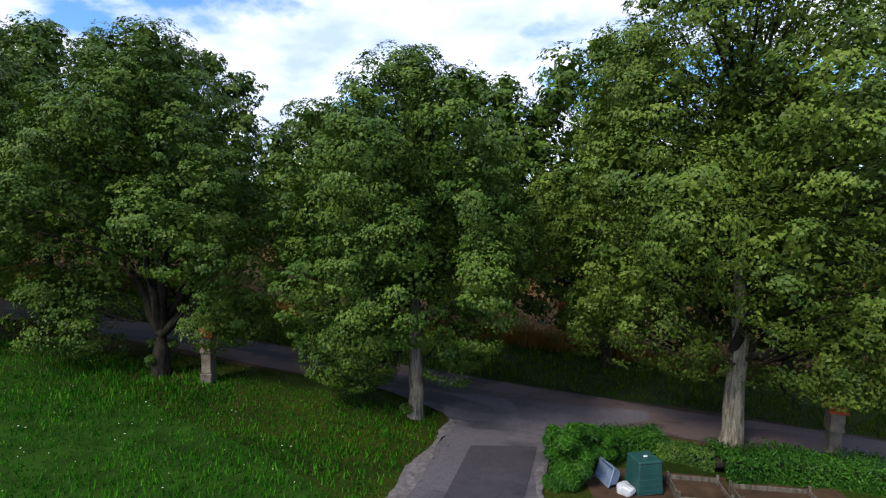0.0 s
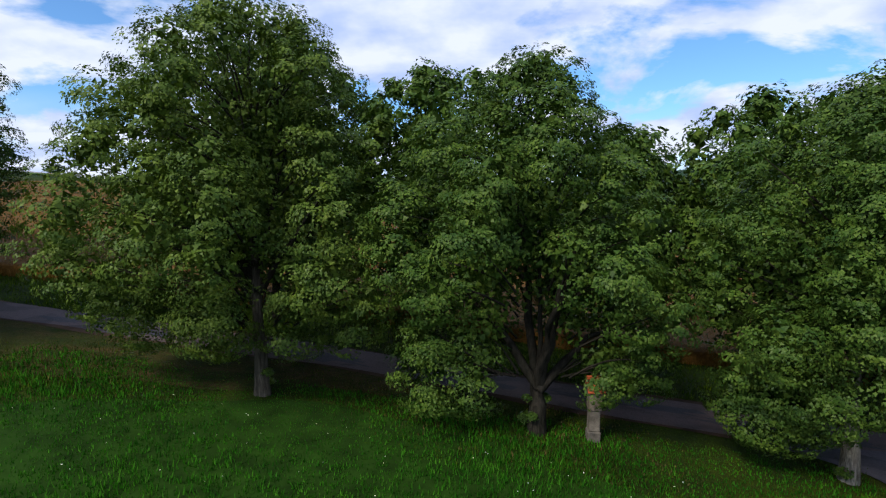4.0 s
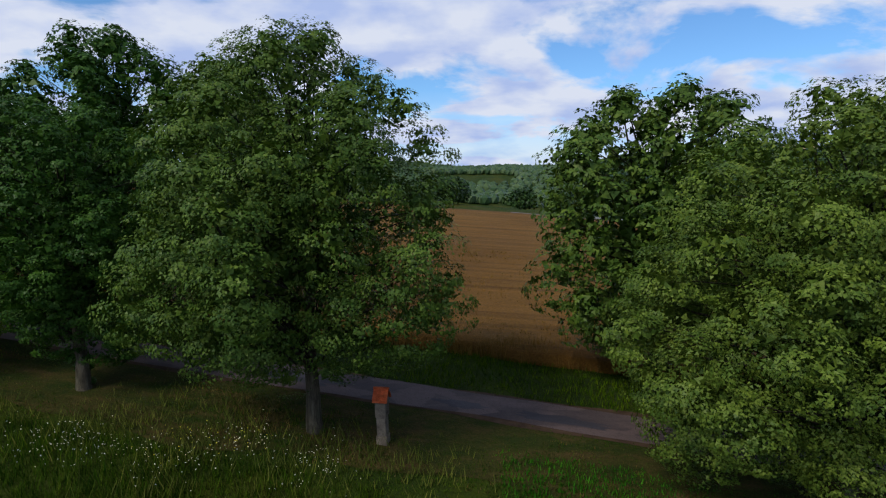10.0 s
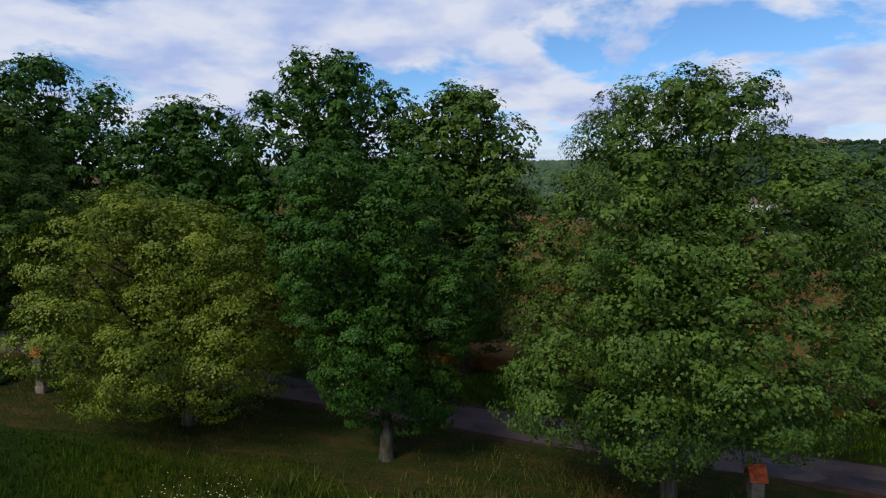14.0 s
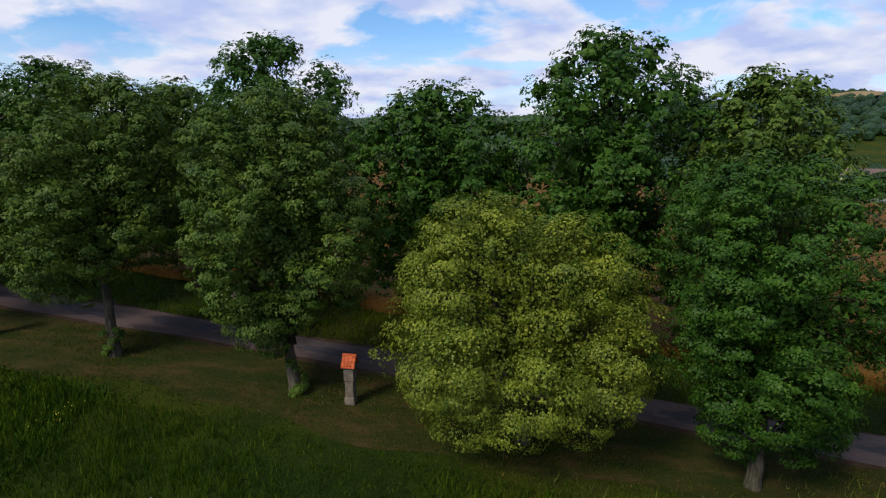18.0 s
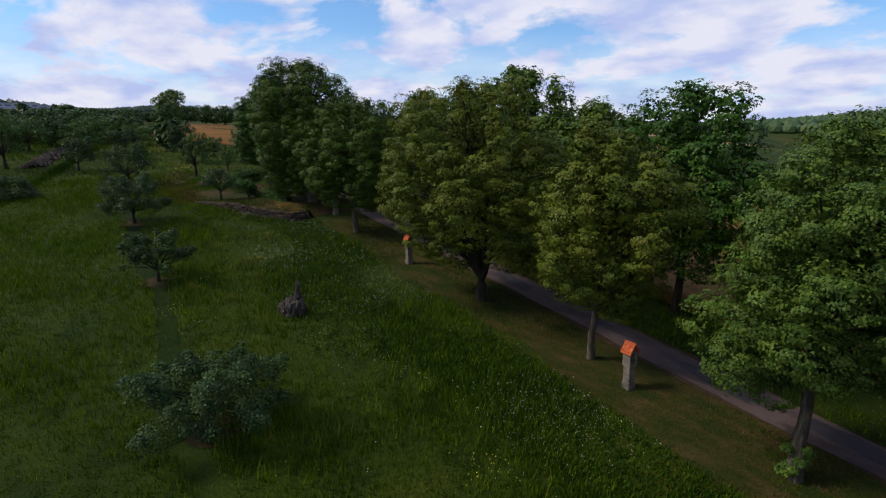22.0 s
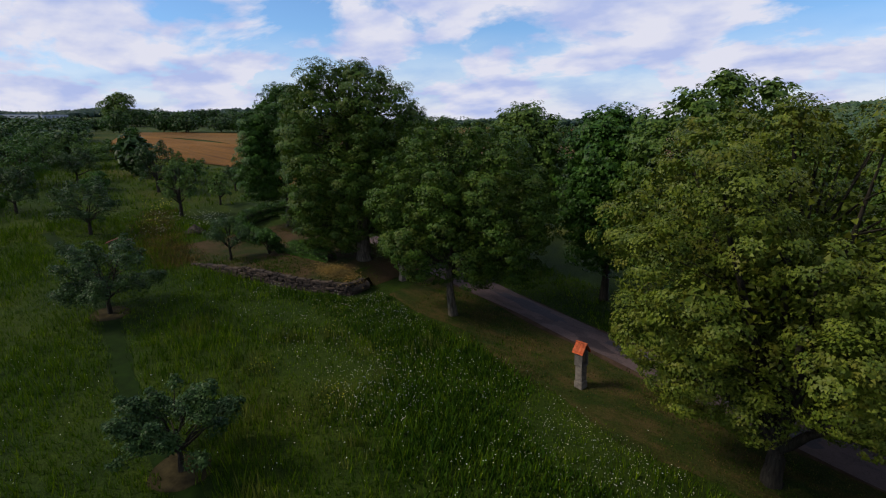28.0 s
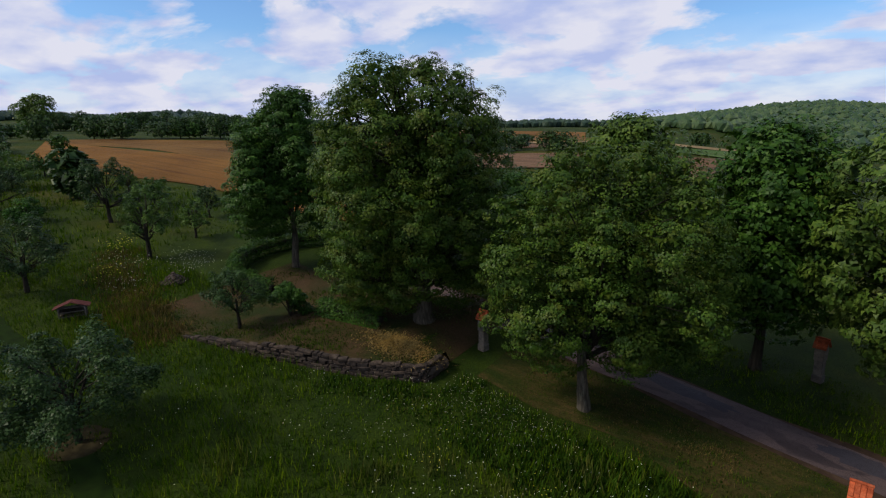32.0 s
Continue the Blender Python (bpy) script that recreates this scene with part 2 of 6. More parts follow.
def asphalt_material(name, base, light, patchy):
    m, nt, p = material(name, 0.75, 0.25)
    big = noise_tex(nt, 0.35, 5, 0.6, scaled(nt, 0.5, 1.6, 1))
    fine = noise_tex(nt, 38.0, 3, 0.7)
    a = ramp(nt, big, [(0.36, base), (0.50, patchy), (0.66, light)])
    worn = ramp(nt, noise_tex(nt, 0.9, 2, 0.4, scaled(nt, 0.45, 1.0, 1)), [(0.50, (0, 0, 0)), (0.53, (1, 1, 1))])
    a = mixc(nt, worn, a, mixc(nt, 0.5, patchy, light))
    crack = ramp(nt, noise_tex(nt, 2.2, 8, 0.75), [(0.485, (1, 1, 1)), (0.5, (0.45, 0.45, 0.45)), (0.515, (1, 1, 1))])
    a = mixc(nt, 1.0, a, crack, "MULTIPLY")
    f = ramp(nt, fine, [(0.3, (0.75, 0.75, 0.75)), (0.7, (1.2, 1.2, 1.2))])
    nt.links.new(mixc(nt, 1.0, a, f, "MULTIPLY"), p.inputs["Base Color"])
    bump(nt, p, fine, 0.4, 0.01)
    return m


def stone_material(name, c1, c2, c3, scale=2.5):
    m, nt, p = material(name, 0.9, 0.15)
    oi = nt.nodes.new("ShaderNodeObjectInfo")
    v = ramp(nt, oi.outputs["Random"], [(0, (0.7, 0.7, 0.72)), (0.5, (1, 0.98, 0.95)), (1, (1.3, 1.2, 1.08))])
    a = ramp(nt, noise_tex(nt, scale, 6, 0.65), [(0.32, c1), (0.5, c2), (0.68, c3)])
    fine = noise_tex(nt, 28.0, 5, 0.7)
    f = ramp(nt, fine, [(0.3, (0.7, 0.7, 0.7)), (0.7, (1.2, 1.2, 1.2))])
    nt.links.new(mixc(nt, 1.0, mixc(nt, 1.0, a, v, "MULTIPLY"), f, "MULTIPLY"), p.inputs["Base Color"])
    bump(nt, p, fine, 0.6, 0.02)
    return m


def bark_material(name, c1, c2, c3):
    m, nt, p = material(name, 0.95, 0.1)
    gr = noise_tex(nt, 1.0, 6, 0.65, scaled(nt, 9, 9, 1.4), 0.6)
    a = ramp(nt, gr, [(0.34, c1), (0.5, c2), (0.68, c3)])
    big = ramp(nt, noise_tex(nt, 1.1, 3), [(0.35, (0.75, 0.8, 0.72)), (0.65, (1.15, 1.1, 1.05))])
    nt.links.new(mixc(nt, 1.0, a, big, "MULTIPLY"), p.inputs["Base Color"])
    bump(nt, p, gr, 1.0, 0.06)
    return m


def plain_material(name, col, rough=0.6, var=0.25, scale=3.0, spec=0.3, metal=0.0):
    m, nt, p = material(name, rough, spec)
    p.inputs["Metallic"].default_value = metal
    n = noise_tex(nt, scale, 5, 0.6)
    lo, hi = tuple(v * (1 - var) for v in col), tuple(min(1, v * (1 + var)) for v in col)
    nt.links.new(ramp(nt, n, [(0.32, lo), (0.68, hi)]), p.inputs["Base Color"])
    bump(nt, p, noise_tex(nt, scale * 9, 3), 0.2, 0.01)
    return m


GROUND = ground_material()
VERGE = verge_material()
LAWN = plain_material("lawn_ground", (0.013, 0.037, 0.003), 0.95, 0.4, 1.2, 0.08)
WHEAT = field_material("ripe_wheat", (0.104, 0.051, 0.010), (0.132, 0.067, 0.014), (0.156, 0.085, 0.021))
# near black green: the tall grass's shadow on the trail is painted in
TROD_SHADED = plain_material("trodden_grass_shaded", (0.007, 0.017, 0.001), 0.95, 0.4, 2.0, 0.08)
BARLEY = field_material("ripe_barley", (0.122, 0.054, 0.008), (0.158, 0.073, 0.012), (0.196, 0.098, 0.020))
TILLED = field_material("brown_tilled", (0.105, 0.058, 0.030), (0.135, 0.078, 0.042), (0.165, 0.100, 0.056))
STUBBLE = field_material("pale_stubble", (0.208, 0.148, 0.068), (0.248, 0.180, 0.088), (0.280, 0.216, 0.116))
CROP = field_material("green_crop", (0.035, 0.075, 0.014), (0.050, 0.098, 0.020), (0.075, 0.120, 0.030))
ASPHALT = asphalt_material("worn_asphalt", (0.036, 0.026, 0.027), (0.104, 0.072, 0.068), (0.062, 0.044, 0.043))
DRIVE = asphalt_material("patched_asphalt", (0.039, 0.036, 0.045), (0.103, 0.092, 0.108), (0.066, 0.060, 0.073))
CONCRETE = stone_material("pale_concrete", (0.136, 0.132, 0.139), (0.200, 0.192, 0.201), (0.264, 0.256, 0.262), 1.6)
SANDSTONE = stone_material("weathered_sandstone", (0.072, 0.064, 0.054), (0.134, 0.118, 0.099), (0.187, 0.166, 0.138), 3.0)
WALLSTONE = stone_material("rubble_stone", (0.020, 0.016, 0.014), (0.043, 0.034, 0.028), (0.078, 0.062, 0.049), 4.5)
MORTAR = stone_material("dark_joint", (0.030, 0.026, 0.023), (0.048, 0.041, 0.035), (0.066, 0.058, 0.049), 4.0)
ROOFTILE = stone_material("red_clay_tile", (0.302, 0.059, 0.022), (0.403, 0.087, 0.032), (0.475, 0.126, 0.054), 4.0)
BARK = bark_material("rough_bark", (0.030, 0.027, 0.021), (0.070, 0.061, 0.048), (0.132, 0.119, 0.096))
# dark trunks; on avenue limbs and branchwork it also holds the crown's inner shade
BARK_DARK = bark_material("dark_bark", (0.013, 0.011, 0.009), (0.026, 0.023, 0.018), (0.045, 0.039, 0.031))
BARK_PALE = bark_material("pale_ridged_bark", (0.048, 0.042, 0.034), (0.152, 0.136, 0.116), (0.288, 0.268, 0.240))
PATCH = asphalt_material("repair_asphalt", (0.022, 0.020, 0.025), (0.050, 0.045, 0.054), (0.033, 0.030, 0.038))
GRIT = stone_material("pale_grit", (0.058, 0.055, 0.064), (0.098, 0.094, 0.107), (0.150, 0.144, 0.158), 5.0)
HAY = leaf_material("mown_hay", (0.120, 0.078, 0.026), (0.205, 0.138, 0.049), (0.300, 0.215, 0.083), thin=0.2)
DEADWOOD = bark_material("dead_wood", (0.016, 0.014, 0.014), (0.045, 0.039, 0.037), (0.105, 0.095, 0.088))
TIMBER = bark_material("weathered_timber", (0.052, 0.042, 0.036), (0.098, 0.084, 0.074), (0.150, 0.134, 0.120))
ROOF_FADED = stone_material("faded_red_board", (0.048, 0.014, 0.012), (0.074, 0.021, 0.018), (0.100, 0.032, 0.027), 4.0)
EARTH = plain_material("bare_earth", (0.048, 0.030, 0.019), 0.95, 0.4, 1.5, 0.1)
DISC_SOIL = plain_material("grassy_soil", (0.030, 0.024, 0.010), 0.95, 0.5, 2.5, 0.08)
PLASTIC_GREEN = plain_material("green_plastic", (0.012, 0.052, 0.050), 0.45, 0.2, 2.0, 0.4)
PLASTIC_BLUE = plain_material("faded_blue_plastic", (0.12, 0.17, 0.26), 0.45, 0.15, 2.0, 0.4)
PLASTIC_WHITE = plain_material("white_plastic", (0.42, 0.44, 0.48), 0.4, 0.15, 4.0, 0.4)
RENDER_WHITE = plain_material("white_render", (0.72, 0.71, 0.68), 0.85, 0.08, 0.3, 0.15)
HOUSE_ROOF = plain_material("dark_roof", (0.12, 0.085, 0.075), 0.8, 0.2, 0.5, 0.2)
SHEET_METAL = plain_material("grey_sheet_metal", (0.30, 0.34, 0.42), 0.5, 0.1, 0.2, 0.3)
WINDOW = plain_material("window_glass", (0.03, 0.035, 0.045), 0.12, 0.2, 0.5, 0.6)
# forest greens are tinted bluish: the aerial haze is put into the colour
FOREST = leaf_material("forest_canopy", (0.025, 0.056, 0.025), (0.043, 0.078, 0.034), (0.068, 0.106, 0.047), thin=0.0)
FOREST_DARK = leaf_material("forest_canopy_dark", (0.016, 0.034, 0.026), (0.024, 0.046, 0.032), (0.036, 0.060, 0.038), thin=0.0)
FOREST_DEEP = leaf_material("forest_canopy_deep", (0.011, 0.029, 0.014), (0.017, 0.040, 0.019), (0.028, 0.058, 0.027), thin=0.0)
GALVANISED = plain_material("galvanised_steel", (0.30, 0.31, 0.33), 0.5, 0.12, 0.5, 0.3, 0.3)


# ---- mesh helpers ----
def mesh_np(name, verts, faces, mat, smooth=False):
    """A mesh from arrays: verts n x 3, faces m x 3 or m x 4."""
    verts, faces = np.asarray(verts, np.float32), np.asarray(faces, np.int32)
    me = bpy.data.meshes.new(name)
    m, k = faces.shape
    me.vertices.add(len(verts))
    me.vertices.foreach_set("co", verts.ravel())
    me.loops.add(m * k)
    me.loops.foreach_set("vertex_index", faces.ravel())
    me.polygons.add(m)
    me.polygons.foreach_set("loop_start", np.arange(0, m * k, k, dtype=np.int32))
    me.polygons.foreach_set("use_smooth", np.full(m, smooth))
    me.materials.append(mat)
    me.update(calc_edges=True)
    return me


def child(name, me, parent, label="", kind="", m=None):
    ob = new(name, me)
    ob.parent = parent
    if m is not None:
        ob.matrix_basis = m
    return tagged(ob, label=label, kind=kind)


def part(name, bm, mat, parent, label="", m=None):
    me = bpy.data.meshes.new(name)
    bm.to_mesh(me)
    bm.free()
    me.materials.append(mat)
    return child(name, me, parent, label, m=m)


def thing(name, x, y, z, rz=0, label="", category="", group="", kind=""):
    ob = new(name)
    ob.matrix_basis = pose(x, y, z, 0, 0, rz)
    return tagged(ob, label, category, group, kind)


def box_bm(sx, sy, sz, bev=0.0, m=None, taper=1.0):
    """A box on z = 0, its top narrowed by taper, its edges bevelled."""
    bm = bmesh.new()
    bmesh.ops.create_cube(bm, size=1.0)
    for v in bm.verts:
        k = taper if v.co.z > 0 else 1.0
        v.co = Vector((v.co.x * sx * k, v.co.y * sy * k, (v.co.z + 0.5) * sz))
    if bev:
        bmesh.ops.bevel(bm, geom=list(bm.edges), offset=bev, segments=1, affect="EDGES")
    if m is not None:
        bm.transform(m)
    return bm


def roughen(bm, amount, scale, seed=0):
    for v in bm.verts:
        v.co += noise.noise_vector(v.co * scale + Vector((seed * 7.3, seed * 3.1, 0))) * amount
    return bm


def tube(points, radii, sides=7, rng=None, rough=0.0):
    """A tapered tube along points; arrays of verts and quads."""
    pts, rad = np.asarray(points, float), np.asarray(radii, float)
    d = np.gradient(pts, axis=0)
    d /= np.linalg.norm(d, axis=1, keepdims=True) + 1e-9
    ref = np.where(np.abs(d[:, 2:3]) > 0.9, [[1.0, 0, 0]], [[0, 0, 1.0]])
    u = np.cross(d, ref)
    u /= np.linalg.norm(u, axis=1, keepdims=True) + 1e-9
    w = np.cross(d, u)
    a = np.linspace(0, 2 * np.pi, sides, endpoint=False)
    r = rad[:, None] * np.ones(sides)
    if rough and rng is not None:
        r = r * (1 + rough * rng.normal(size=r.shape))
    v = pts[:, None] + r[..., None] * (np.cos(a)[None, :, None] * u[:, None] + np.sin(a)[None, :, None] * w[:, None])
    n = len(pts)
    i, j = np.meshgrid(np.arange(n - 1), np.arange(sides), indexing="ij")
    k = (j + 1) % sides
    f = np.stack([i * sides + j, i * sides + k, (i + 1) * sides + k, (i + 1) * sides + j], -1).reshape(-1, 4)
    return v.reshape(-1, 3), f


def join_np(pieces):
    vs, fs, n = [], [], 0
    for v, f in pieces:
        vs.append(v)
        fs.append(f + n)
        n += len(v)
    return np.concatenate(vs), np.concatenate(fs)


def bezier(p0, p1, p2, n):
    t = np.linspace(0, 1, n)[:, None]
    return (1 - t) ** 2 * np.asarray(p0) + 2 * t * (1 - t) * np.asarray(p1) + t**2 * np.asarray(p2)


def unit(v):
    return v / (np.linalg.norm(v, axis=-1, keepdims=True) + 1e-9)


def leaf_quads(pos, normal, tip, length, width, fold=0.16):
    """Folded leaf blades: one quad each, bent along the midrib."""
    tip = unit(tip - normal * (tip * normal).sum(-1, keepdims=True))
    side = np.cross(normal, tip)
    length, width = length[:, None], width[:, None]
    p0 = pos
    p1 = pos + tip * length * 0.42 + side * width * 0.5 + normal * width * fold
    p2 = pos + tip * length
    p3 = pos + tip * length * 0.42 - side * width * 0.5 + normal * width * fold
    v = np.stack([p0, p1, p2, p3], 1).reshape(-1, 3)
    f = np.arange(len(v)).reshape(-1, 4)
    return v, f


def leaf_tris(pos, normal, tip, length, width):
    """Small pointed leaves: one triangle each."""
    tip = unit(tip - normal * (tip * normal).sum(-1, keepdims=True))
    side = np.cross(normal, tip) * (width * 0.5)[:, None]
    tip = tip * length[:, None]
    v = np.stack([pos - 0.4 * tip - side, pos - 0.4 * tip + side, pos + 0.6 * tip], 1).reshape(-1, 3)
    return v, np.arange(len(v)).reshape(-1, 3)


def leaves_on(centres, radii, count, length, rng, middle, flat=0.66, aspect=0.92, droop=0.12, up=0.42, weight=1.0):
    """Leaves on the outer and upper sides of leafy clumps, which are slightly flattened."""
    share = radii**2 * weight
    share = share / share.sum()
    idx = rng.choice(len(centres), count, p=share)
    c, s = centres[idx], radii[idx][:, None]
    out = unit(c - middle)
    v = unit(rng.normal(size=(count, 3)) + 0.6 * out + np.array([0, 0, up]))
    r = s * rng.uniform(0.45, 1.12, (count, 1)) ** 0.7
    off = v * r * np.array([1, 1, flat])
    off[:, 2] -= droop * (off[:, 0] ** 2 + off[:, 1] ** 2) / s[:, 0]
    n = unit(0.8 * v + np.array([0, 0, 0.6]) + 0.45 * rng.normal(size=(count, 3)))
    tip = out * np.array([0.7, 0.7, 0.15]) + np.array([0, 0, -0.5]) + 0.7 * rng.normal(size=(count, 3))
    ln = length * rng.uniform(0.6, 1.35, count)
    return leaf_tris(c + off, n, tip, ln, ln * aspect)


def clump_leaves(c, s, middle, per, count, length, rng, weight=1.0, aspect=0.95):
    """Leaves in small dense tufts, spread apart over the outer and upper side of every bough, with dark gaps between them."""
    n = len(c) * per
    cc, ss = np.repeat(c, per, 0), np.repeat(s, per)[:, None]
    out = unit((cc - middle) * [1, 1, 0.6])
    axis = unit(out + [0, 0, 0.45])
    # a spiral of directions round that axis
    j = np.tile(np.arange(per), len(c))
    polar = np.arccos(1 - (j + rng.uniform(0.2, 0.8, n)) / per * 1.25)
    turn = j * 2.399963 + np.repeat(rng.uniform(0, 6.28, len(c)), per) + rng.normal(0, 0.2, n)
    e1 = unit(np.cross(axis, [0.0, 0.0, 1.0]) + 1e-6)
    e2 = np.cross(axis, e1)
    d = axis * np.cos(polar)[:, None] + (e1 * np.cos(turn)[:, None] + e2 * np.sin(turn)[:, None]) * np.sin(polar)[:, None]
    q = ss * rng.uniform(0.30, 0.48, (n, 1))
    tuft = cc + d * ss * rng.uniform(0.60, 0.80, (n, 1)) * [1.0, 1.0, 0.92] - [0, 0, 0.22] * ss * (1 - d[:, 2:3])
    face = unit(d + [0, 0, 0.35])
    share = (q[:, 0] ** 2) * np.repeat(weight * np.ones(len(c)), per)
    i = rng.choice(n, count, p=share / share.sum())
    v = unit(rng.normal(size=(count, 3)) + 1.35 * face[i])
    pos = tuft[i] + v * q[i] * [1.1, 1.1, 0.62] * rng.uniform(0.68, 1.03, (count, 1))
    rim = 1 - (v * face[i]).sum(-1)
    pos[:, 2] -= 0.42 * q[i][:, 0] * rim * rng.uniform(0.3, 1.2, count)
    nrm = unit(0.55 * v + 0.75 * face[i] + [0, 0, 0.20] + 0.30 * rng.normal(size=(count, 3)))
    tip = v * [0.8, 0.8, 0.2] + [0, 0, -0.6] + 0.55 * rng.normal(size=(count, 3))
    ln = length * rng.uniform(0.65, 1.3, count)
    return leaf_tris(pos, nrm, tip, ln, ln * aspect)


# ---- terrain ----
KX = [-3500, -420, -270, -200, -160, -130, -107, -90, -48, -34, -20, 0, 40, 80, 200, 3500]
KZ = [17.5, 18.6, 18.3, 16.2, 13.7, 11.0, 8.9, 7.5, 3.62, 2.08, 0.76, -0.75, -4.4, -7, -12, -12]
LD = [-3500, -150, -60, 0, 95, 120, 160, 260, 400, 3500]
LZ = [-6, -6, -3, 0, 4.7, 5, 3, -8, -14, -14]
HA = [-180, -100, -60, -36, -20, -10, 0, 8, 16, 25, 40, 50, 60, 75, 90, 115, 180]
HZ = [20, 45, 60, 62, 45, 34, 32, 36, 21, 13, 15, 23, 33, 42, 40, 28, 20]


def road_y(x):
    return 19.8 - 0.18 * np.clip(x, -140, 60)


def ground(x, y):
    x, y = np.asarray(x, float), np.asarray(y, float)
    h = np.interp(x, KX, KZ)
    k = np.clip((x + 175) / 50, 0, 1)
    k = 0.15 + 0.85 * k * k * (3 - 2 * k)
    z = h + k * np.interp(y - road_y(x), LD, LZ)
    dx, dy = x + 45, y - 20
    rr = np.hypot(dx, dy)
    az = np.degrees(np.arctan2(-dx, dy))
    s = np.clip((rr - 420) / 700, 0, 1)
    s = s * s * (3 - 2 * s)
    hill = np.interp(az, HA, HZ) + 4 * np.sin(az * 0.21 + 1) + 3 * np.sin(az * 0.53)
    roll = np.clip((rr - 150) / 300, 0, 1) * 1.6 * np.sin(x * 0.013 + 0.6) * np.sin(y * 0.017)
    return z * (1 - s) + s * hill + roll


def gz(x, y):
    return float(ground(x, y))


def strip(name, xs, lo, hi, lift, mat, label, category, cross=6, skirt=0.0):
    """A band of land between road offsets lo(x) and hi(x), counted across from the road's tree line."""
    xs = np.asarray(xs, float)
    t = np.linspace(0, 1, cross)
    a, b = lo(xs), hi(xs)
    gx = np.repeat(xs[:, None], cross, 1)
    gy = road_y(gx) + a[:, None] * (1 - t) + b[:, None] * t
    z = ground(gx, gy) + lift
    if skirt:
        gy = np.concatenate([gy[:, :1], gy, gy[:, -1:]], 1)
        gx = np.concatenate([gx[:, :1], gx, gx[:, -1:]], 1)
        z = np.concatenate([z[:, :1] - skirt, z, z[:, -1:] - skirt], 1)
    v = np.stack([gx, gy, z], -1).reshape(-1, 3)
    n, m = gx.shape
    i, j = np.meshgrid(np.arange(n - 1), np.arange(m - 1), indexing="ij")
    f = np.stack([i * m + j, (i + 1) * m + j, (i + 1) * m + j + 1, i * m + j + 1], -1).reshape(-1, 4)
    return tagged(new(name, mesh_np(name, v, f, mat, True)), label, category, "", "structure")


# ---- the land ----
def build_ground():
    r = np.concatenate([[0.02], np.arange(0.5, 130, 1.6), 130 * 1.075 ** np.arange(0, 47)])
    a = np.radians(np.arange(0, 360, 1.0))
    gx = -55 + r[:, None] * np.cos(a)
    gy = 22 + r[:, None] * np.sin(a)
    v = np.stack([gx, gy, ground(gx, gy)], -1).reshape(-1, 3)
    n, m = gx.shape
    i, j = np.meshgrid(np.arange(n - 1), np.arange(m), indexing="ij")
    k = (j + 1) % m
    f = np.stack([i * m + j, (i + 1) * m + j, (i + 1) * m + k, i * m + k], -1).reshape(-1, 4)
    me = mesh_np("ground", v, f, GROUND, True)
    tagged(new("ground", me), "rolling green meadow land on a gentle slope", "ground", "", "structure")


build_ground()

wob = lambda x, s: 0.16 * np.sin(x * 0.31 + s) + 0.10 * np.sin(x * 0.83 + 2 * s)
lane_near = lambda x: np.interp(x, [-117, -92, -66, -28, -14, 0, 12, 22], [2.85, 2.85, 3.05, 3.35, 3.45, 3.1, 2.5, 2.05])
lane_far = lambda x: lane_near(x) + np.interp(x, [-117, -66, -14, 12, 22], [2.6, 2.35, 2.5, 2.7, 2.95])
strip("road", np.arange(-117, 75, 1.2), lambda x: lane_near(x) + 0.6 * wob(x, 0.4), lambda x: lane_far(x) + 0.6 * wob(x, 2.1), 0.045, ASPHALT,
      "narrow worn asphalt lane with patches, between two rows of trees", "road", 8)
strip("lawn", np.arange(-15, 19, 0.8), lambda x: np.interp(x, [-15, -10, 12, 19], [-7, -17, -24, -9]) + 2 * wob(x, 0.3), lambda x: -1.0 + 2 * wob(x, 0.9) - 0.02 * (x - 2) ** 2, 0.022, LAWN,
      "lush green lawn below the avenue", "lawn", 22)
strip("verge_trodden", np.arange(-106, 8, 1.2), lambda x: np.interp(x, [-16, 6], [-2.2, 1.0]) + 3 * wob(x, 0.7), lambda x: lane_near(x) - 0.2 + wob(x, 1.4), 0.018, VERGE,
      "trodden strip of thin brownish grass under the trees", "verge", 6)
strip("verge_near", np.arange(-104, 75, 1.2), lambda x: lane_near(x) - 0.25 + wob(x, 1.4), lambda x: lane_near(x) + 0.15 + 0.6 * wob(x, 0.4), 0.028, EARTH,
      "strip of bare earth along the lane's near edge", "verge", 3)
rngp = np.random.default_rng(19)
for k in range(17):
    px = -97 + 7.3 * k + rngp.uniform(-2, 2)
    off = float(lane_near(px)) + rngp.uniform(0.8, 1.7)
    q = np.linspace(0, 2 * np.pi, 22, endpoint=False)
    rad = 1 + 0.18 * rngp.normal(size=22)
    ex = px + rngp.uniform(1.2, 3.4) * np.cos(q) * rad
    ey = road_y(ex) + off + rngp.uniform(0.35, 0.7) * np.sin(q) * rad
    pts = np.concatenate([np.stack([ex, ey, ground(ex, ey) + 0.052], 1), [[px, road_y(px) + off, gz(px, road_y(px) + off) + 0.053]]])
    tri = np.stack([np.arange(22), (np.arange(22) + 1) % 22, np.full(22, 22)], 1)
    tagged(new("asphalt_patch", mesh_np("asphalt_patch", pts, tri, PATCH)), "irregular dark tar patch in the worn lane", "patch", "", "structure")
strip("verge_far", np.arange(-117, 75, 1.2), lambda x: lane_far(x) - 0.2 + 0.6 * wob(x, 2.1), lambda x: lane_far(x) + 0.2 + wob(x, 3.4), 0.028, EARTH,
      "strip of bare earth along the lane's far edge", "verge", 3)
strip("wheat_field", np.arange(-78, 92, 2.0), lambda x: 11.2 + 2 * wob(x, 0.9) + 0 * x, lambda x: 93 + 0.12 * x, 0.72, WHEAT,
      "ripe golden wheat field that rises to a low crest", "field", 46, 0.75)


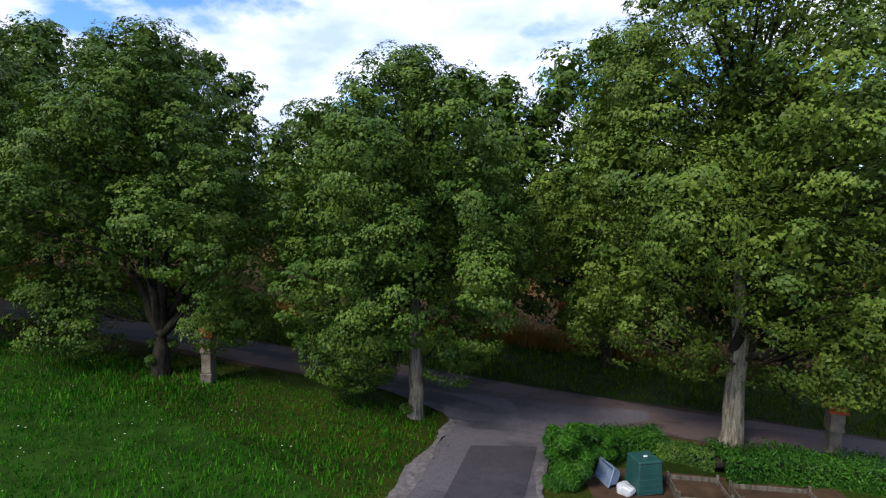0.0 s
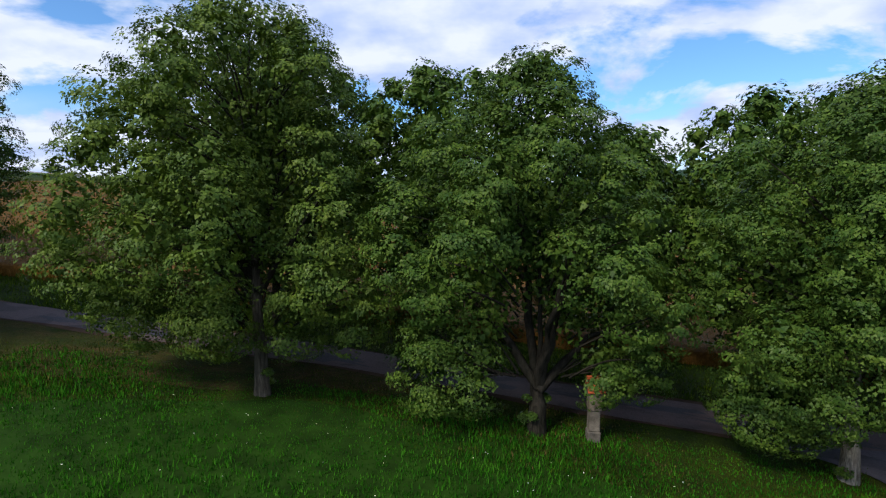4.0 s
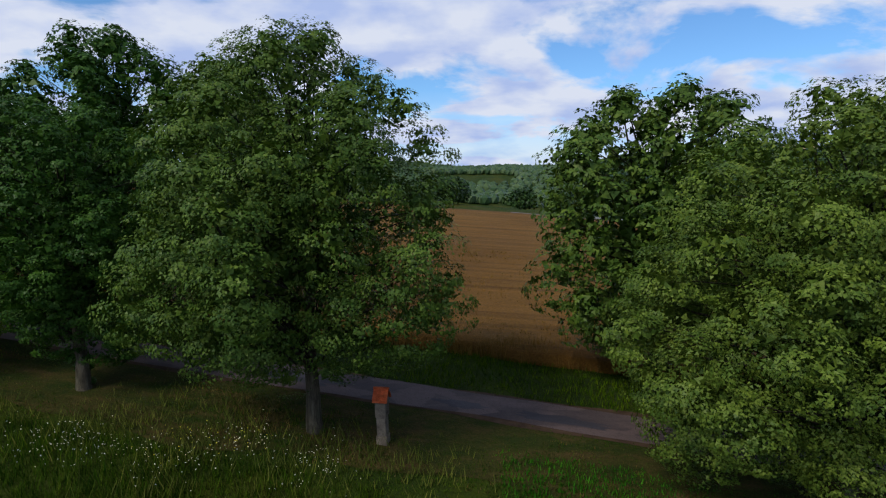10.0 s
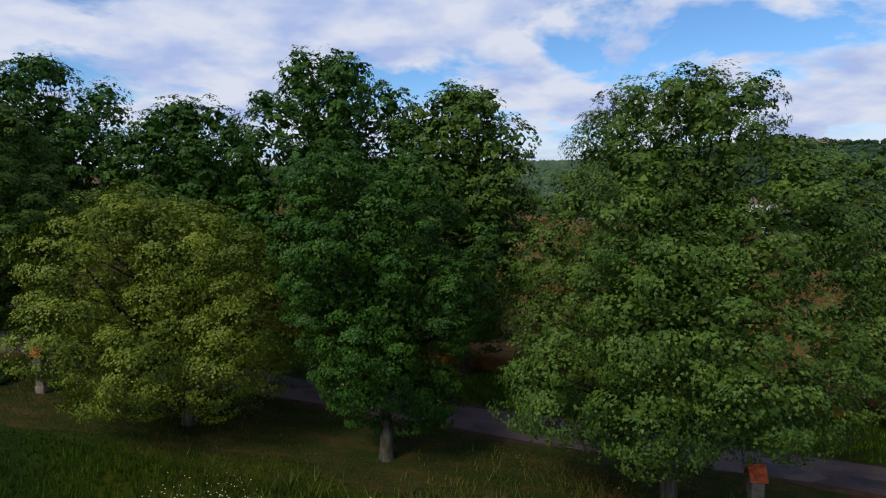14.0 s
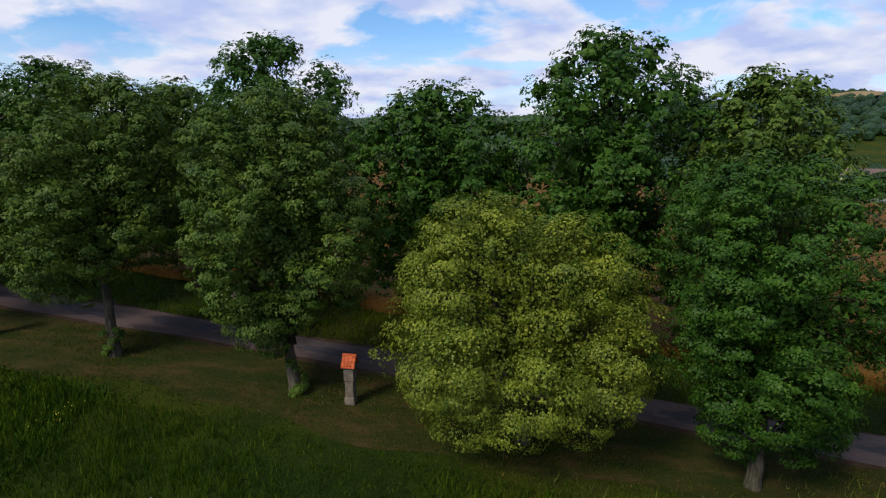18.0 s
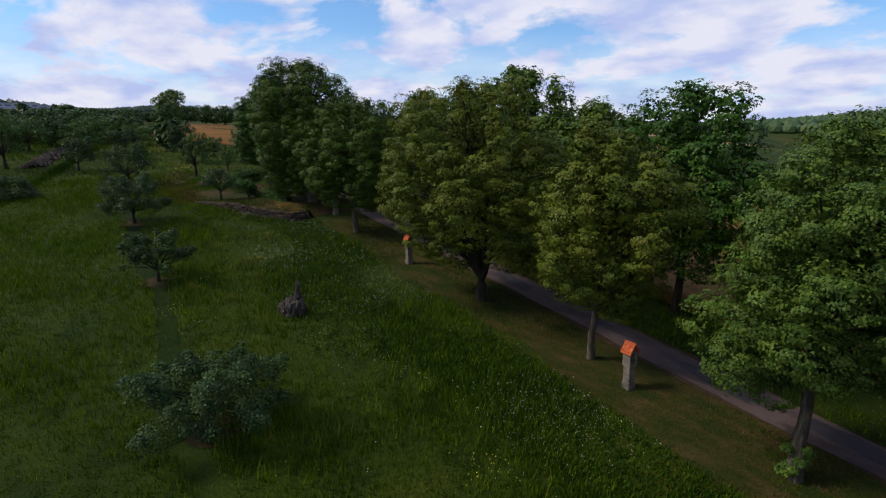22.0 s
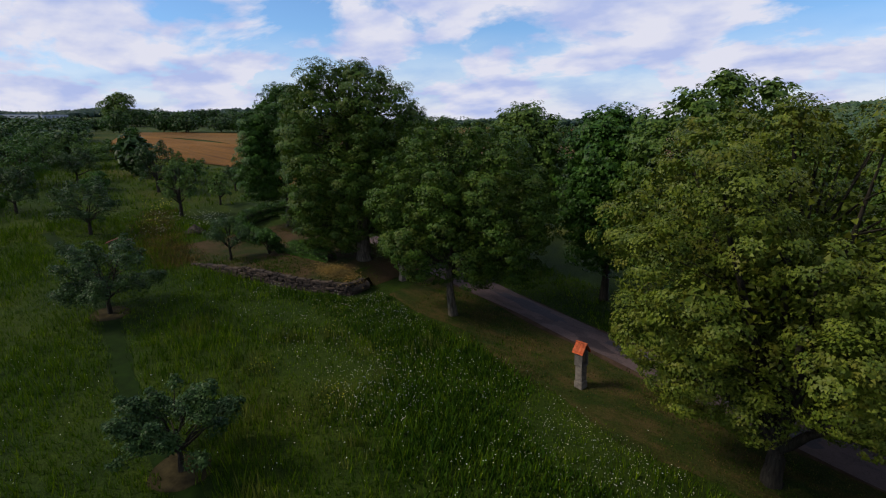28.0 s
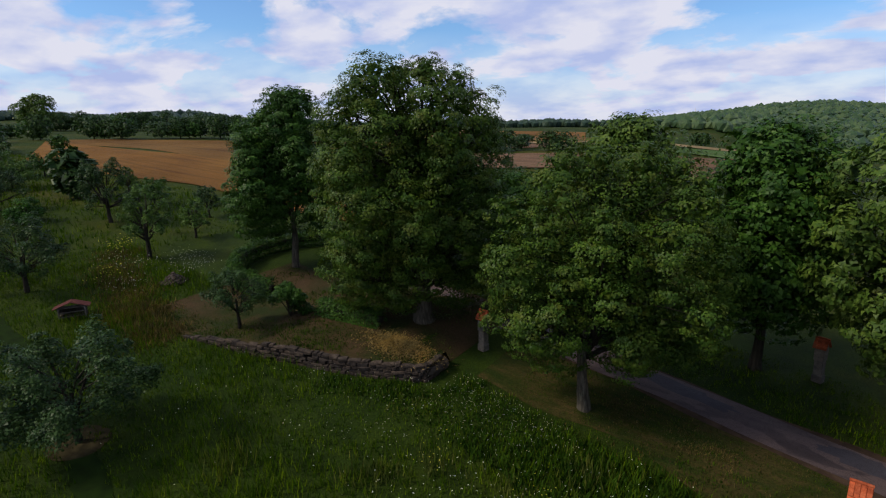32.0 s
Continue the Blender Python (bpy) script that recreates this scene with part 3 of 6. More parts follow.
def field(name, x0, x1, y0, y1, lift, mat, label, turn=0.0):
    n = max(6, int(abs(x1 - x0) / 12))
    m = max(6, int(abs(y1 - y0) / 12))
    u, w = np.meshgrid(np.linspace(-0.5, 0.5, n), np.linspace(-0.5, 0.5, m), indexing="ij")
    lx, ly = u * (x1 - x0), w * (y1 - y0)
    c, s = math.cos(radians(turn)), math.sin(radians(turn))
    gx = (x0 + x1) / 2 + c * lx - s * ly
    gy = (y0 + y1) / 2 + s * lx + c * ly
    v = np.stack([gx, gy, ground(gx, gy) + lift], -1).reshape(-1, 3)
    i, j = np.meshgrid(np.arange(n - 1), np.arange(m - 1), indexing="ij")
    f = np.stack([i * m + j, (i + 1) * m + j, (i + 1) * m + j + 1, i * m + j + 1], -1).reshape(-1, 4)
    tagged(new(name, mesh_np(name, v, f, mat, True)), label, "field", "", "structure")


def quad_field(name, a, b, c, d, lift, mat, label):
    """A field between four corners, near side a to b, far side d to c."""
    u, w = np.meshgrid(np.linspace(0, 1, 30), np.linspace(0, 1, 30) ** 1.5, indexing="ij")
    q = [np.array(p)[:, None, None] for p in (a, b, c, d)]
    gx, gy = q[0] * (1 - u) * (1 - w) + q[1] * u * (1 - w) + q[2] * u * w + q[3] * (1 - u) * w
    gy = gy - 2.0 * np.sin(u * 9) * (1 - w)
    v = np.stack([gx, gy, ground(gx, gy) + lift], -1).reshape(-1, 3)
    i, j = np.meshgrid(np.arange(29), np.arange(29), indexing="ij")
    f = np.stack([i * 30 + j, (i + 1) * 30 + j, (i + 1) * 30 + j + 1, i * 30 + j + 1], -1).reshape(-1, 4)
    tagged(new(name, mesh_np(name, v, f, mat, True)), label, "field", "", "structure")


quad_field("barley_field", (-203, 47.5), (-128, 56), (-176, 73), (-272, 74), 0.12, BARLEY, "ripe orange-gold field behind the orchard")
quad_field("barley_field_upper", (-273, 75), (-177, 74.5), (-190, 140), (-284, 82), 0.10, WHEAT, "ripe pale golden field above a grassy ridge line")


def far_spot(az, far):
    return (-90.8 - far * math.sin(radians(az)), 14.8 + far * math.cos(radians(az)))


for label, mat, a0, a1, d0, d1 in (
        ("distant brown tilled field beyond the avenue", TILLED, 7, 35, 97, 121), ("distant green crop strip", CROP, 5, 19, 124, 141),
        ("distant pale stubble strip on the rise", STUBBLE, 4, 21, 143, 157), ("distant brown stubble between field hedges", TILLED, 23, 37, 138, 166),
        ("distant golden field below the forest", WHEAT, 20, 42, 188, 236), ("distant pale harvested strip", STUBBLE, 19, 30, 172, 186),
        ("distant orange-gold field below the forest", BARLEY, 21, 44, 240, 310)):
    quad_field("far_field", far_spot(a1, d0), far_spot(a0, d0), far_spot(a0, d1), far_spot(a1, d1), 0.25, mat, label)
field("valley_meadow", 60, 110, 350, 400, 1.5, CROP, "green meadow in the valley below the wood", 10)
strip("road_far", np.arange(-2, 120, 3.0), lambda x: 94.6 + 0.12 * x, lambda x: 99.5 + 0.12 * x, 0.35, CONCRETE,
      "pale country road along the crest above the wheat", "road", 5, 0.3)
field("hill_meadow", 390, 480, 800, 840, 6.0, CROP, "light green clearing high on the wooded hill", 30)
field("hill_stubble", 470, 590, 800, 850, 6.0, STUBBLE, "pale clearing high on the wooded hill", 30)


# ---- trees ----
DOME = [(0.0, 0.46), (0.14, 0.82), (0.32, 0.98), (0.5, 1.0), (0.68, 0.93), (0.82, 0.76), (0.92, 0.52), (1.0, 0.16)]


def dome(height, base, rx, shift=0.0):
    """A plain rounded crown outline: rows of height, left and right reach."""
    return [(base + u * (height - base), shift * math.sin(math.pi * u) - rx * k, shift * math.sin(math.pi * u) + rx * k) for u, k in DOME]


def boughs(rng, outline, depth, count, size):
    """Centres and sizes of a crown's boughs: lumps set apart over its outer shell, fuller ones deeper in. The outline gives height, left and right reach."""
    z, left, right = np.array(outline, float).T
    # more boughs where the crown is wider
    zz = np.linspace(z[0], z[-1], 60)
    cdf = np.cumsum(np.interp(zz, z, right - left) + 3.2)
    rows = []
    for n, lo, hi, small, big in ((int(count * 0.66), 0.92, 1.07, 0.58, 1.10), (count - int(count * 0.62), 0.2, 0.72, 0.8, 1.2)):
        k = np.arange(n)
        pz = np.interp((k + rng.uniform(0.2, 0.8, n)) / n * cdf[-1], cdf, zz)
        u = (pz - z[0]) / (z[-1] - z[0])
        a = k * 2.399963 + rng.normal(0, 0.34, n) + hi
        s = size * rng.uniform(small, big, n) * np.interp(u, [0, 0.75, 1], [1, 1, 0.75])
        inset = s * np.interp(u, [0, 0.6, 0.9], [0.85, 0.8, 0.5])
        half = (np.interp(pz, z, right) - np.interp(pz, z, left)) / 2
        mid = (np.interp(pz, z, right) + np.interp(pz, z, left)) / 2
        lump = 1 + 0.07 * np.sin(3 * a + rng.uniform(0, 6)) + 0.07 * np.sin(5 * a + 0.8 * pz + rng.uniform(0, 6))
        f = rng.uniform(lo, hi, n) * lump
        # low boughs reach out less across the row
        across = depth * np.interp(u, [0, 0.12, 0.36], [0.35, 0.6, 1.0])
        px = mid + np.cos(a) * f * np.maximum(half - inset, 0.1)
        py = np.sin(a) * f * np.maximum(half * across - inset, 0.1)
        rows.append(np.stack([px, py, np.clip(pz, z[0] + 0.85 * s, z[-1] - 0.6 * s), s, np.full(n, lo > 0.9)], 1))
    rows = np.concatenate(rows)
    return rows[:, :3], rows[:, 3], rows[:, 4] > 0.5


def tree_wood(rng, height, base, girth, centres, limbs, parent, bark, lean=0.0, low_fork=False):
    fork = base * 0.75 + 0.9
    tops = height * 0.72
    n = 9
    zz = np.linspace(-0.25, tops, n + 8)
    sway = np.cumsum(rng.normal(0, 0.045, (len(zz), 2)), 0)
    pts = np.stack([sway[:, 0] + lean * zz, sway[:, 1], zz], 1)
    rad = girth * (0.30 + 0.70 * np.clip(1 - zz / tops, 0, 1) ** 0.8)
    if low_fork:
        rad = np.where(zz > 1.6, rad * 0.45, rad)
    rad *= 1 + 0.22 * np.exp(-np.clip(zz + 0.2, 0, 9) / 0.3)
    v, f = tube(pts, rad * np.clip(1.02 - zz / tops * 0.6, 0.2, 1), 12, rng, 0.05)
    child("trunk", mesh_np("trunk", v, f, bark, True), parent)
    order = rng.permutation(len(centres))
    picked = [c for c in centres[order] if np.hypot(c[0], c[1]) > 0.25 * np.abs(centres[:, 0]).max()][:limbs]
    for c in picked:
        z0 = rng.uniform(fork * 0.85, fork + 0.35 * (height - fork) * 0.8)
        z0 = min(z0, c[2] - 0.3) if c[2] > fork else fork * 0.9
        thick = 0.46
        if low_fork:
            z0, thick = rng.uniform(1.2, 1.9), 0.62
        p0 = np.array([lean * z0, 0, z0])
        mid = p0 * 0.45 + c * 0.55 + np.array([0, 0, 0.12 * np.hypot(c[0], c[1])])
        q = bezier(p0, mid, c, 8) + rng.normal(0, 0.06, (8, 3))
        # limbs take a darker bark than most trunks, standing in for shade in the crown
        v, f = tube(q, girth * np.linspace(thick, 0.07, 8), 7)
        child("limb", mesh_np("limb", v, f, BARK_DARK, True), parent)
    twigs = []
    for c in centres:
        z0 = np.clip(c[2] - rng.uniform(0.6, 2.2), fork, tops)
        p0 = np.array([c[0] * 0.35, c[1] * 0.35, z0 + 0.2])
        q = bezier(p0, p0 * 0.4 + c * 0.6 + np.array([0, 0, 0.3]), c + rng.normal(0, 0.25, 3), 5)
        twigs.append(tube(q, girth * np.linspace(0.16, 0.03, 5), 3))
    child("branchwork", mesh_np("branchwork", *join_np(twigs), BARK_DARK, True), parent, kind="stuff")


def broad_tree(x, y, outline, leaf, seed, label, turn=0, count=100, size=1.3, leaves=90000, blade=0.1, girth=0.30, limbs=7, bark=None,
               group="avenue trees", thin_back=0.45, lean=0.0, sprouts=0, sink=0.0, low_fork=False, domes=11, gap=0.8, depth=0.92):
    """An old avenue tree: trunk, limbs, branches and a crown of boughs that fills an outline (height, left, right)."""
    rng = np.random.default_rng(seed)
    th = thing("tree", x, y, gz(x, y) + sink, turn, label, "tree", group)
    base, height = outline[0][0], outline[-1][0]
    c, s, rim = boughs(rng, outline, depth, int(count * 0.8), size * 1.15)
    if gap:
        # an open hollow under the crown, where the limbs show
        ok = ~((np.abs(c[:, 0]) < gap) & (c[:, 2] < base + 2.4 * gap) & (c[:, 1] < 1.0))
        c, s, rim = c[ok], s[ok], rim[ok]
    count = len(c)
    tree_wood(rng, height, base, girth, c, limbs, th, bark or BARK, lean, low_fork)
    mid = np.array([c[:, 0].mean() * 0.7, 0, base + 0.42 * (height - base)])
    # broad leaf sprays deep inside every bough and round the middle close the crown
    per = 115 if leaves > 40000 else 70
    k = count * per
    i = np.repeat(np.arange(count), per)
    d = unit(rng.normal(size=(k, 3)))
    pin = c[i] + d * (s[i] * rng.uniform(0.22, 0.56, k))[:, None]
    h = k // 3
    pin[::3][:h] = mid + (c[i[::3][:h]] - mid) * rng.uniform(0.25, 0.72, (h, 1)) + rng.normal(0, 0.35, (h, 3))
    li = blade * rng.uniform(1.9, 2.9, k)
    inner = leaf_tris(pin, unit(d + 0.5 * rng.normal(size=(k, 3))), rng.normal(size=(k, 3)), li, li)
    outer = clump_leaves(c, s, mid, domes, leaves, blade * 1.05, rng, np.where(c[:, 1] > 1.2, thin_back, 1.0) * np.where(rim, 1.0, 0.45))
    child("crown", mesh_np("crown", *join_np([outer, inner]), leaf), th)
    if sprouts:
        sa = rng.uniform(0, 6.28, sprouts)
        sz = rng.uniform(0.15, 2.0, sprouts)
        sc = np.stack([1.1 * girth * np.cos(sa) + lean * sz, 1.1 * girth * np.sin(sa), sz], 1)
        child("shoot_growth", mesh_np("shoot_growth", *leaves_on(sc, rng.uniform(0.16, 0.34, sprouts), 260 * sprouts, 0.085, rng, np.array([0, 0, 0.8])), leaf), th, kind="stuff")
    return th


T2 = "tall green roadside tree on the far side of the lane"
broad_tree(30.8, 16.5, [(3.0, -3.0, 6.0), (4.8, -7.0, 6.8), (6.8, -7.6, 7.0), (9.0, -7.4, 7.2), (11.0, -6.2, 7.0), (13.0, -5.8, 6.6), (15.0, -5.0, 6.0), (16.8, -3.6, 4.6), (18.2, -1.0, 2.0)],
           LEAF_LIGHT, 11, "very tall light green lime tree with a ridged grey trunk", -28, 185, 1.6, 128000, 0.100, girth=0.42, bark=BARK_PALE, thin_back=0.7)
broad_tree(19.1, 16.55, [(1.6, -3.9, -1.6), (3.0, -4.4, 2.6), (4.6, -4.9, 4.2), (6.3, -5.2, 4.5), (8.2, -5.3, 4.4), (9.9, -4.7, 3.6), (11.2, -3.9, 2.7), (12.4, -2.0, 1.4), (13.4, -0.8, 0.2)],
           LEAF, 12, "green lime tree with a pale trunk at the driveway corner", -5, 125, 1.3, 78000, 0.092, sprouts=2, bark=BARK_PALE, gap=1.3)
broad_tree(8.7, 18.2, [(1.5, -4.9, 3.0), (3.2, -5.2, 5.0), (4.8, -5.3, 5.9), (6.4, -6.0, 5.0), (8.4, -6.3, 4.0), (9.8, -5.0, 3.1), (11.0, -3.7, 2.5), (12.3, -2.5, 2.0), (13.8, -0.6, 0.2)],
           LEAF, 13, "green tree with several spreading limbs beside a stone shrine", 0, 131, 1.35, 81000, 0.093, 0.34, 6, low_fork=True, sprouts=5, gap=1.8, bark=BARK_DARK)
broad_tree(-2.0, 19.5, [(2.3, -5.6, 3.8), (3.6, -6.6, 5.0), (4.8, -8.0, 5.6), (6.4, -8.6, 4.7), (8.0, -7.6, 4.4), (9.6, -7.0, 4.0), (11.2, -6.8, 3.4), (12.4, -5.6, 3.1), (13.6, -3.6, 2.8), (14.6, -2.4, 1.9), (15.2, -1.8, 0.9)],
           LEAF_LIGHT, 14, "large full green tree with drooping boughs beside the lane", -8, 160, 1.4, 106000, 0.097, thin_back=0.9, sprouts=2)
broad_tree(-21.6, 23.65, [(2.7, -0.8, 1.8), (3.9, -3.6, 3.4), (5.4, -6.7, 6.4), (6.8, -7.1, 6.2), (8.4, -6.6, 5.8), (10.4, -6.0, 5.5), (12.2, -5.1, 5.2), (13.6, -3.9, 3.8), (15.0, -3.3, 3.1), (15.8, -2.0, 2.1), (16.4, -1.0, 0.6)],
           LEAF, 15, "tall green tree with a straight trunk beside a stone shrine", 6, 165, 1.45, 112000, 0.100, 0.33, depth=1.0, thin_back=0.75)
broad_tree(-32.9, 25.7, [(1.6, -1.4, 2.6), (2.8, -2.2, 3.0), (4.6, -3.5, 3.8), (6.6, -3.9, 4.4), (8.6, -4.2, 4.5), (10.4, -4.0, 3.8), (11.8, -3.4, 2.6), (13.0, -2.2, 1.4)],
           LEAF_DARK, 16, "dark green dense tree with shoots on its trunk", -3, 118, 1.15, 67000, 0.092, sprouts=7)
broad_tree(-41.9, 27.1, [(1.5, -2.4, 2.5), (2.6, -5.2, 4.7), (3.9, -6.3, 5.4), (5.2, -6.0, 5.2), (6.6, -5.6, 4.5), (7.8, -5.2, 3.8), (8.8, -4.2, 3.1), (9.8, -3.3, 0.8), (10.5, -2.9, -1.8)],
           LEAF_BLOSSOM, 17, "low round yellow-green lime tree in blossom", 4, 92, 1.5, 88000, 0.083, 0.32, lean=0.06, domes=12)
broad_tree(-52.25, 29.35, [(2.2, -1.3, 0.8), (3.4, -2.0, 1.6), (4.6, -3.5, 3.5), (6.4, -3.9, 4.0), (8.4, -4.1, 4.2), (10.2, -3.9, 3.9), (11.8, -3.1, 3.0), (13.0, -2.3, 2.2), (13.8, -1.3, 1.2)],
           LEAF, 18, "dense green tree with ivy shoots at the foot of its trunk", 18, 118, 1.15, 67000, 0.095, sprouts=8)
broad_tree(-62.2, 31.15, [(3.3, -1.2, 1.4), (5.0, -4.0, 2.0), (6.2, -4.3, 3.3), (7.6, -3.7, 4.4), (9.2, -3.2, 5.3), (10.6, -3.0, 5.2), (12.2, -2.2, 4.2), (13.2, -1.0, 3.0), (13.7, 0.2, 2.0)],
           LEAF, 19, "green tree with leafy shoots round its trunk", 19, 112, 1.2, 63000, 0.095, sprouts=14, lean=0.03)
broad_tree(-72.4, 33.2, [(2.6, -1.0, 2.0), (4.0, -2.0, 2.6), (5.6, -3.0, 4.2), (7.4, -3.7, 4.9), (8.8, -3.6, 4.7), (10.2, -2.0, 3.6), (11.4, -1.9, 2.2), (12.5, -1.2, 0.2)],
           LEAF_OLIVE, 20, "olive green tree with a slim leaning trunk beside a shrine", 29, 100, 1.1, 55000, 0.095, 0.22, lean=0.05)
broad_tree(-81.6, 34.4, [(2.6, -3.0, 3.6), (4.2, -5.2, 5.4), (5.6, -6.3, 6.0), (7.2, -6.8, 6.2), (9.0, -7.0, 5.2), (10.6, -6.5, 4.2), (12.2, -5.9, 3.2), (13.4, -4.8, 2.4), (14.4, -1.6, 1.0)],
           LEAF_OLIVE, 21, "large olive green tree with a forked trunk in blossom", 18, 156, 1.3, 89000, 0.095, 0.36, 9, gap=1.1, low_fork=True, bark=BARK_DARK)
broad_tree(-100.4, 37.3, [(2.8, -2.4, 4.6), (3.9, -4.2, 6.0), (5.4, -4.5, 6.3), (6.8, -4.7, 6.1), (8.1, -4.5, 5.7), (10.0, -4.0, 5.2), (11.3, -2.5, 3.9), (12.3, -1.7, 2.0)],
           LEAF_LIME, 22, "green tree with a slim trunk at the end of the row", 26, 137, 1.25, 74000, 0.095)
broad_tree(-111.2, 38.9, [(1.3, -4.6, 2.8), (2.4, -5.4, 3.8), (4.4, -5.7, 4.6), (6.8, -5.8, 4.7), (8.6, -6.5, 4.4), (10.3, -5.6, 4.9), (12.0, -5.3, 4.8), (13.6, -5.0, 2.8), (14.9, -2.6, 1.4)],
           LEAF_LIME, 23, "huge old lime tree with a thick trunk on the terrace", 40, 175, 1.45, 125000, 0.105, 0.62, gap=1.2, thin_back=0.9, sink=0.8, group="")
broad_tree(-126.0, 41.5, [(3.2, -3.6, 2.5), (5.2, -4.7, 3.7), (7.5, -4.7, 3.8), (9.8, -3.9, 3.8), (12.1, -2.0, 2.4), (13.7, -0.8, 1.6)],
           LEAF_DARK, 24, "dark green round tree inside the clipped hedge", 54, 120, 1.4, 62000, 0.120, group="")


def far_tree(x, height, rx, leaf, seed, base=2.5, shift=0.0, label=T2, leaves=21000, blade=0.19, size=1.55, count=100):
    broad_tree(x, float(road_y(x)) + 9.6, dome(height, base, rx, shift), leaf, seed, label, 0, count, size, leaves, blade, bark=BARK_DARK)


far_tree(37.0, 15.3, 6.0, LEAF, 31)
far_tree(28.6, 16.8, 5.4, LEAF, 32)
far_tree(21.5, 14.7, 5.2, LEAF, 33)
far_tree(14.0, 12.3, 4.6, LEAF, 34)
far_tree(5.0, 15.0, 5.4, LEAF, 35)
far_tree(-4.8, 16.2, 6.9, LEAF, 36, leaves=30000, count=130)
far_tree(-29.2, 16.6, 4.4, LEAF, 37, leaves=23000, blade=0.18)
far_tree(-37.0, 17.9, 6.0, LEAF_DARK, 38, leaves=32000, count=125, blade=0.175)
far_tree(-46.0, 14.6, 5.0, LEAF_DARK, 39, leaves=23000, blade=0.18)
far_tree(-55.4, 16.8, 5.4, LEAF_DARK, 40, leaves=21000, base=4.0, count=85, blade=0.165, label="tall airy tree on the far side with sky through its crown")
far_tree(-62.5, 13.6, 5.0, LEAF, 41)
far_tree(-71.8, 14.5, 4.9, LEAF_DARK, 42, leaves=23000, base=3.4, count=75, blade=0.165, label="airy tree on the far side with sky through its crown")
far_tree(-79.2, 12.9, 5.2, LEAF, 43)
far_tree(-87.2, 15.3, 5.6, LEAF, 44, leaves=30000)
far_tree(-94.4, 13.0, 3.5, LEAF_DARK, 45)
far_tree(-102.0, 12.8, 3.6, LEAF, 46)
# two low trees added mostly out of sight, to darken behind the old lime
far_tree(-110.5, 8.4, 4.6, LEAF_DARK, 47, 1.6)
far_tree(-119.0, 9.0, 4.6, LEAF_DARK, 48, 1.4)


# ---- the wayside shrines ----
def shrine_parts():
    th = thing("shrine", 0, 0, 0, 0, "grey sandstone wayside shrine pillar with a red tiled gable roof", "shrine", "wayside shrines")
    part("plinth", roughen(box_bm(0.47, 0.50, 0.42, 0.03), 0.015, 3.0, 1), SANDSTONE, th)
    part("shaft", roughen(box_bm(0.40, 0.43, 0.80, 0.025, Matrix.Translation((0, 0, 0.42))), 0.012, 3.0, 2), SANDSTONE, th)
    part("joint", box_bm(0.38, 0.41, 0.02, 0.0, Matrix.Translation((0, 0, 1.22))), MORTAR, th)
    # the head with its gables and a niche that looks down the lane
    bm = bmesh.new()
    w, d, h0, h1, h2 = 0.225, 0.255, 1.24, 1.98, 2.34
    ring = [(-d, h0), (d, h0), (d, h1), (0, h2), (-d, h1)]
    ends = [[bm.verts.new((sx * w, yy, zz)) for yy, zz in ring] for sx in (-1, 1)]
    bm.faces.new(ends[0])
    bm.faces.new(list(reversed(ends[1])))
    for i in range(5):
        j = (i + 1) % 5
        bm.faces.new([ends[0][j], ends[0][i], ends[1][i], ends[1][j]])
    bmesh.ops.recalc_face_normals(bm, faces=bm.faces)
    end = max(bm.faces, key=lambda f: f.calc_center_median().x)
    r = bmesh.ops.inset_region(bm, faces=[end], thickness=0.075, depth=0.0)
    bmesh.ops.translate(bm, verts=list(end.verts), vec=(-0.10, 0, 0))
    head = part("head", bm, SANDSTONE, th)
    part("relief", roughen(box_bm(0.04, 0.22, 0.42, 0.02, Matrix.Translation((0.135, 0, 1.46))), 0.02, 9.0, 4), SANDSTONE, head, "worn relief panel in the niche")
    # roof slopes with rows of tiles
    slope = math.atan2(h2 - h1, d)
    run = math.hypot(h2 - h1, d) + 0.13
    for side in (-1, 1):
        roof = child("roof_slope", bpy.data.meshes.new("slope"), th)
        bm = box_bm(0.62, run, 0.03, 0.0)
        bm.transform(Matrix.Translation((0, 0, h2 + 0.03)) @ Matrix.Rotation(-side * slope, 4, "X") @ Matrix.Translation((0, side * run / 2, 0)))
        bm.to_mesh(roof.data)
        bm.free()
        roof.data.materials.append(ROOFTILE)
        for row in range(4):
            for col in range(4):
                b = box_bm(0.148, 0.150, 0.028, 0.008)
                b.transform(Matrix.Translation((0, 0, h2 + 0.065)) @ Matrix.Rotation(-side * (slope - 0.06), 4, "X")
                            @ Matrix.Translation((-0.237 + 0.158 * col, side * (0.065 + 0.125 * row), 0.006 * ((row + col) % 2))))
                part("tile", b, ROOFTILE, roof)
    q, f = tube([(-0.325, 0, h2 + 0.075), (-0.11, 0, h2 + 0.085), (0.11, 0, h2 + 0.085), (0.325, 0, h2 + 0.075)], [0.06] * 4, 8)
    child("ridge_tile", mesh_np("ridge", q, f, ROOFTILE, True), th)
    return th


def place(th, x, y, rz, tilt=0.0, scale=1.0, dz=0.0, rx=0.0):
    m = pose(x, y, gz(x, y) - 0.05 + dz, rx, tilt, rz)
    return m @ Matrix.Diagonal((scale, scale, scale, 1))


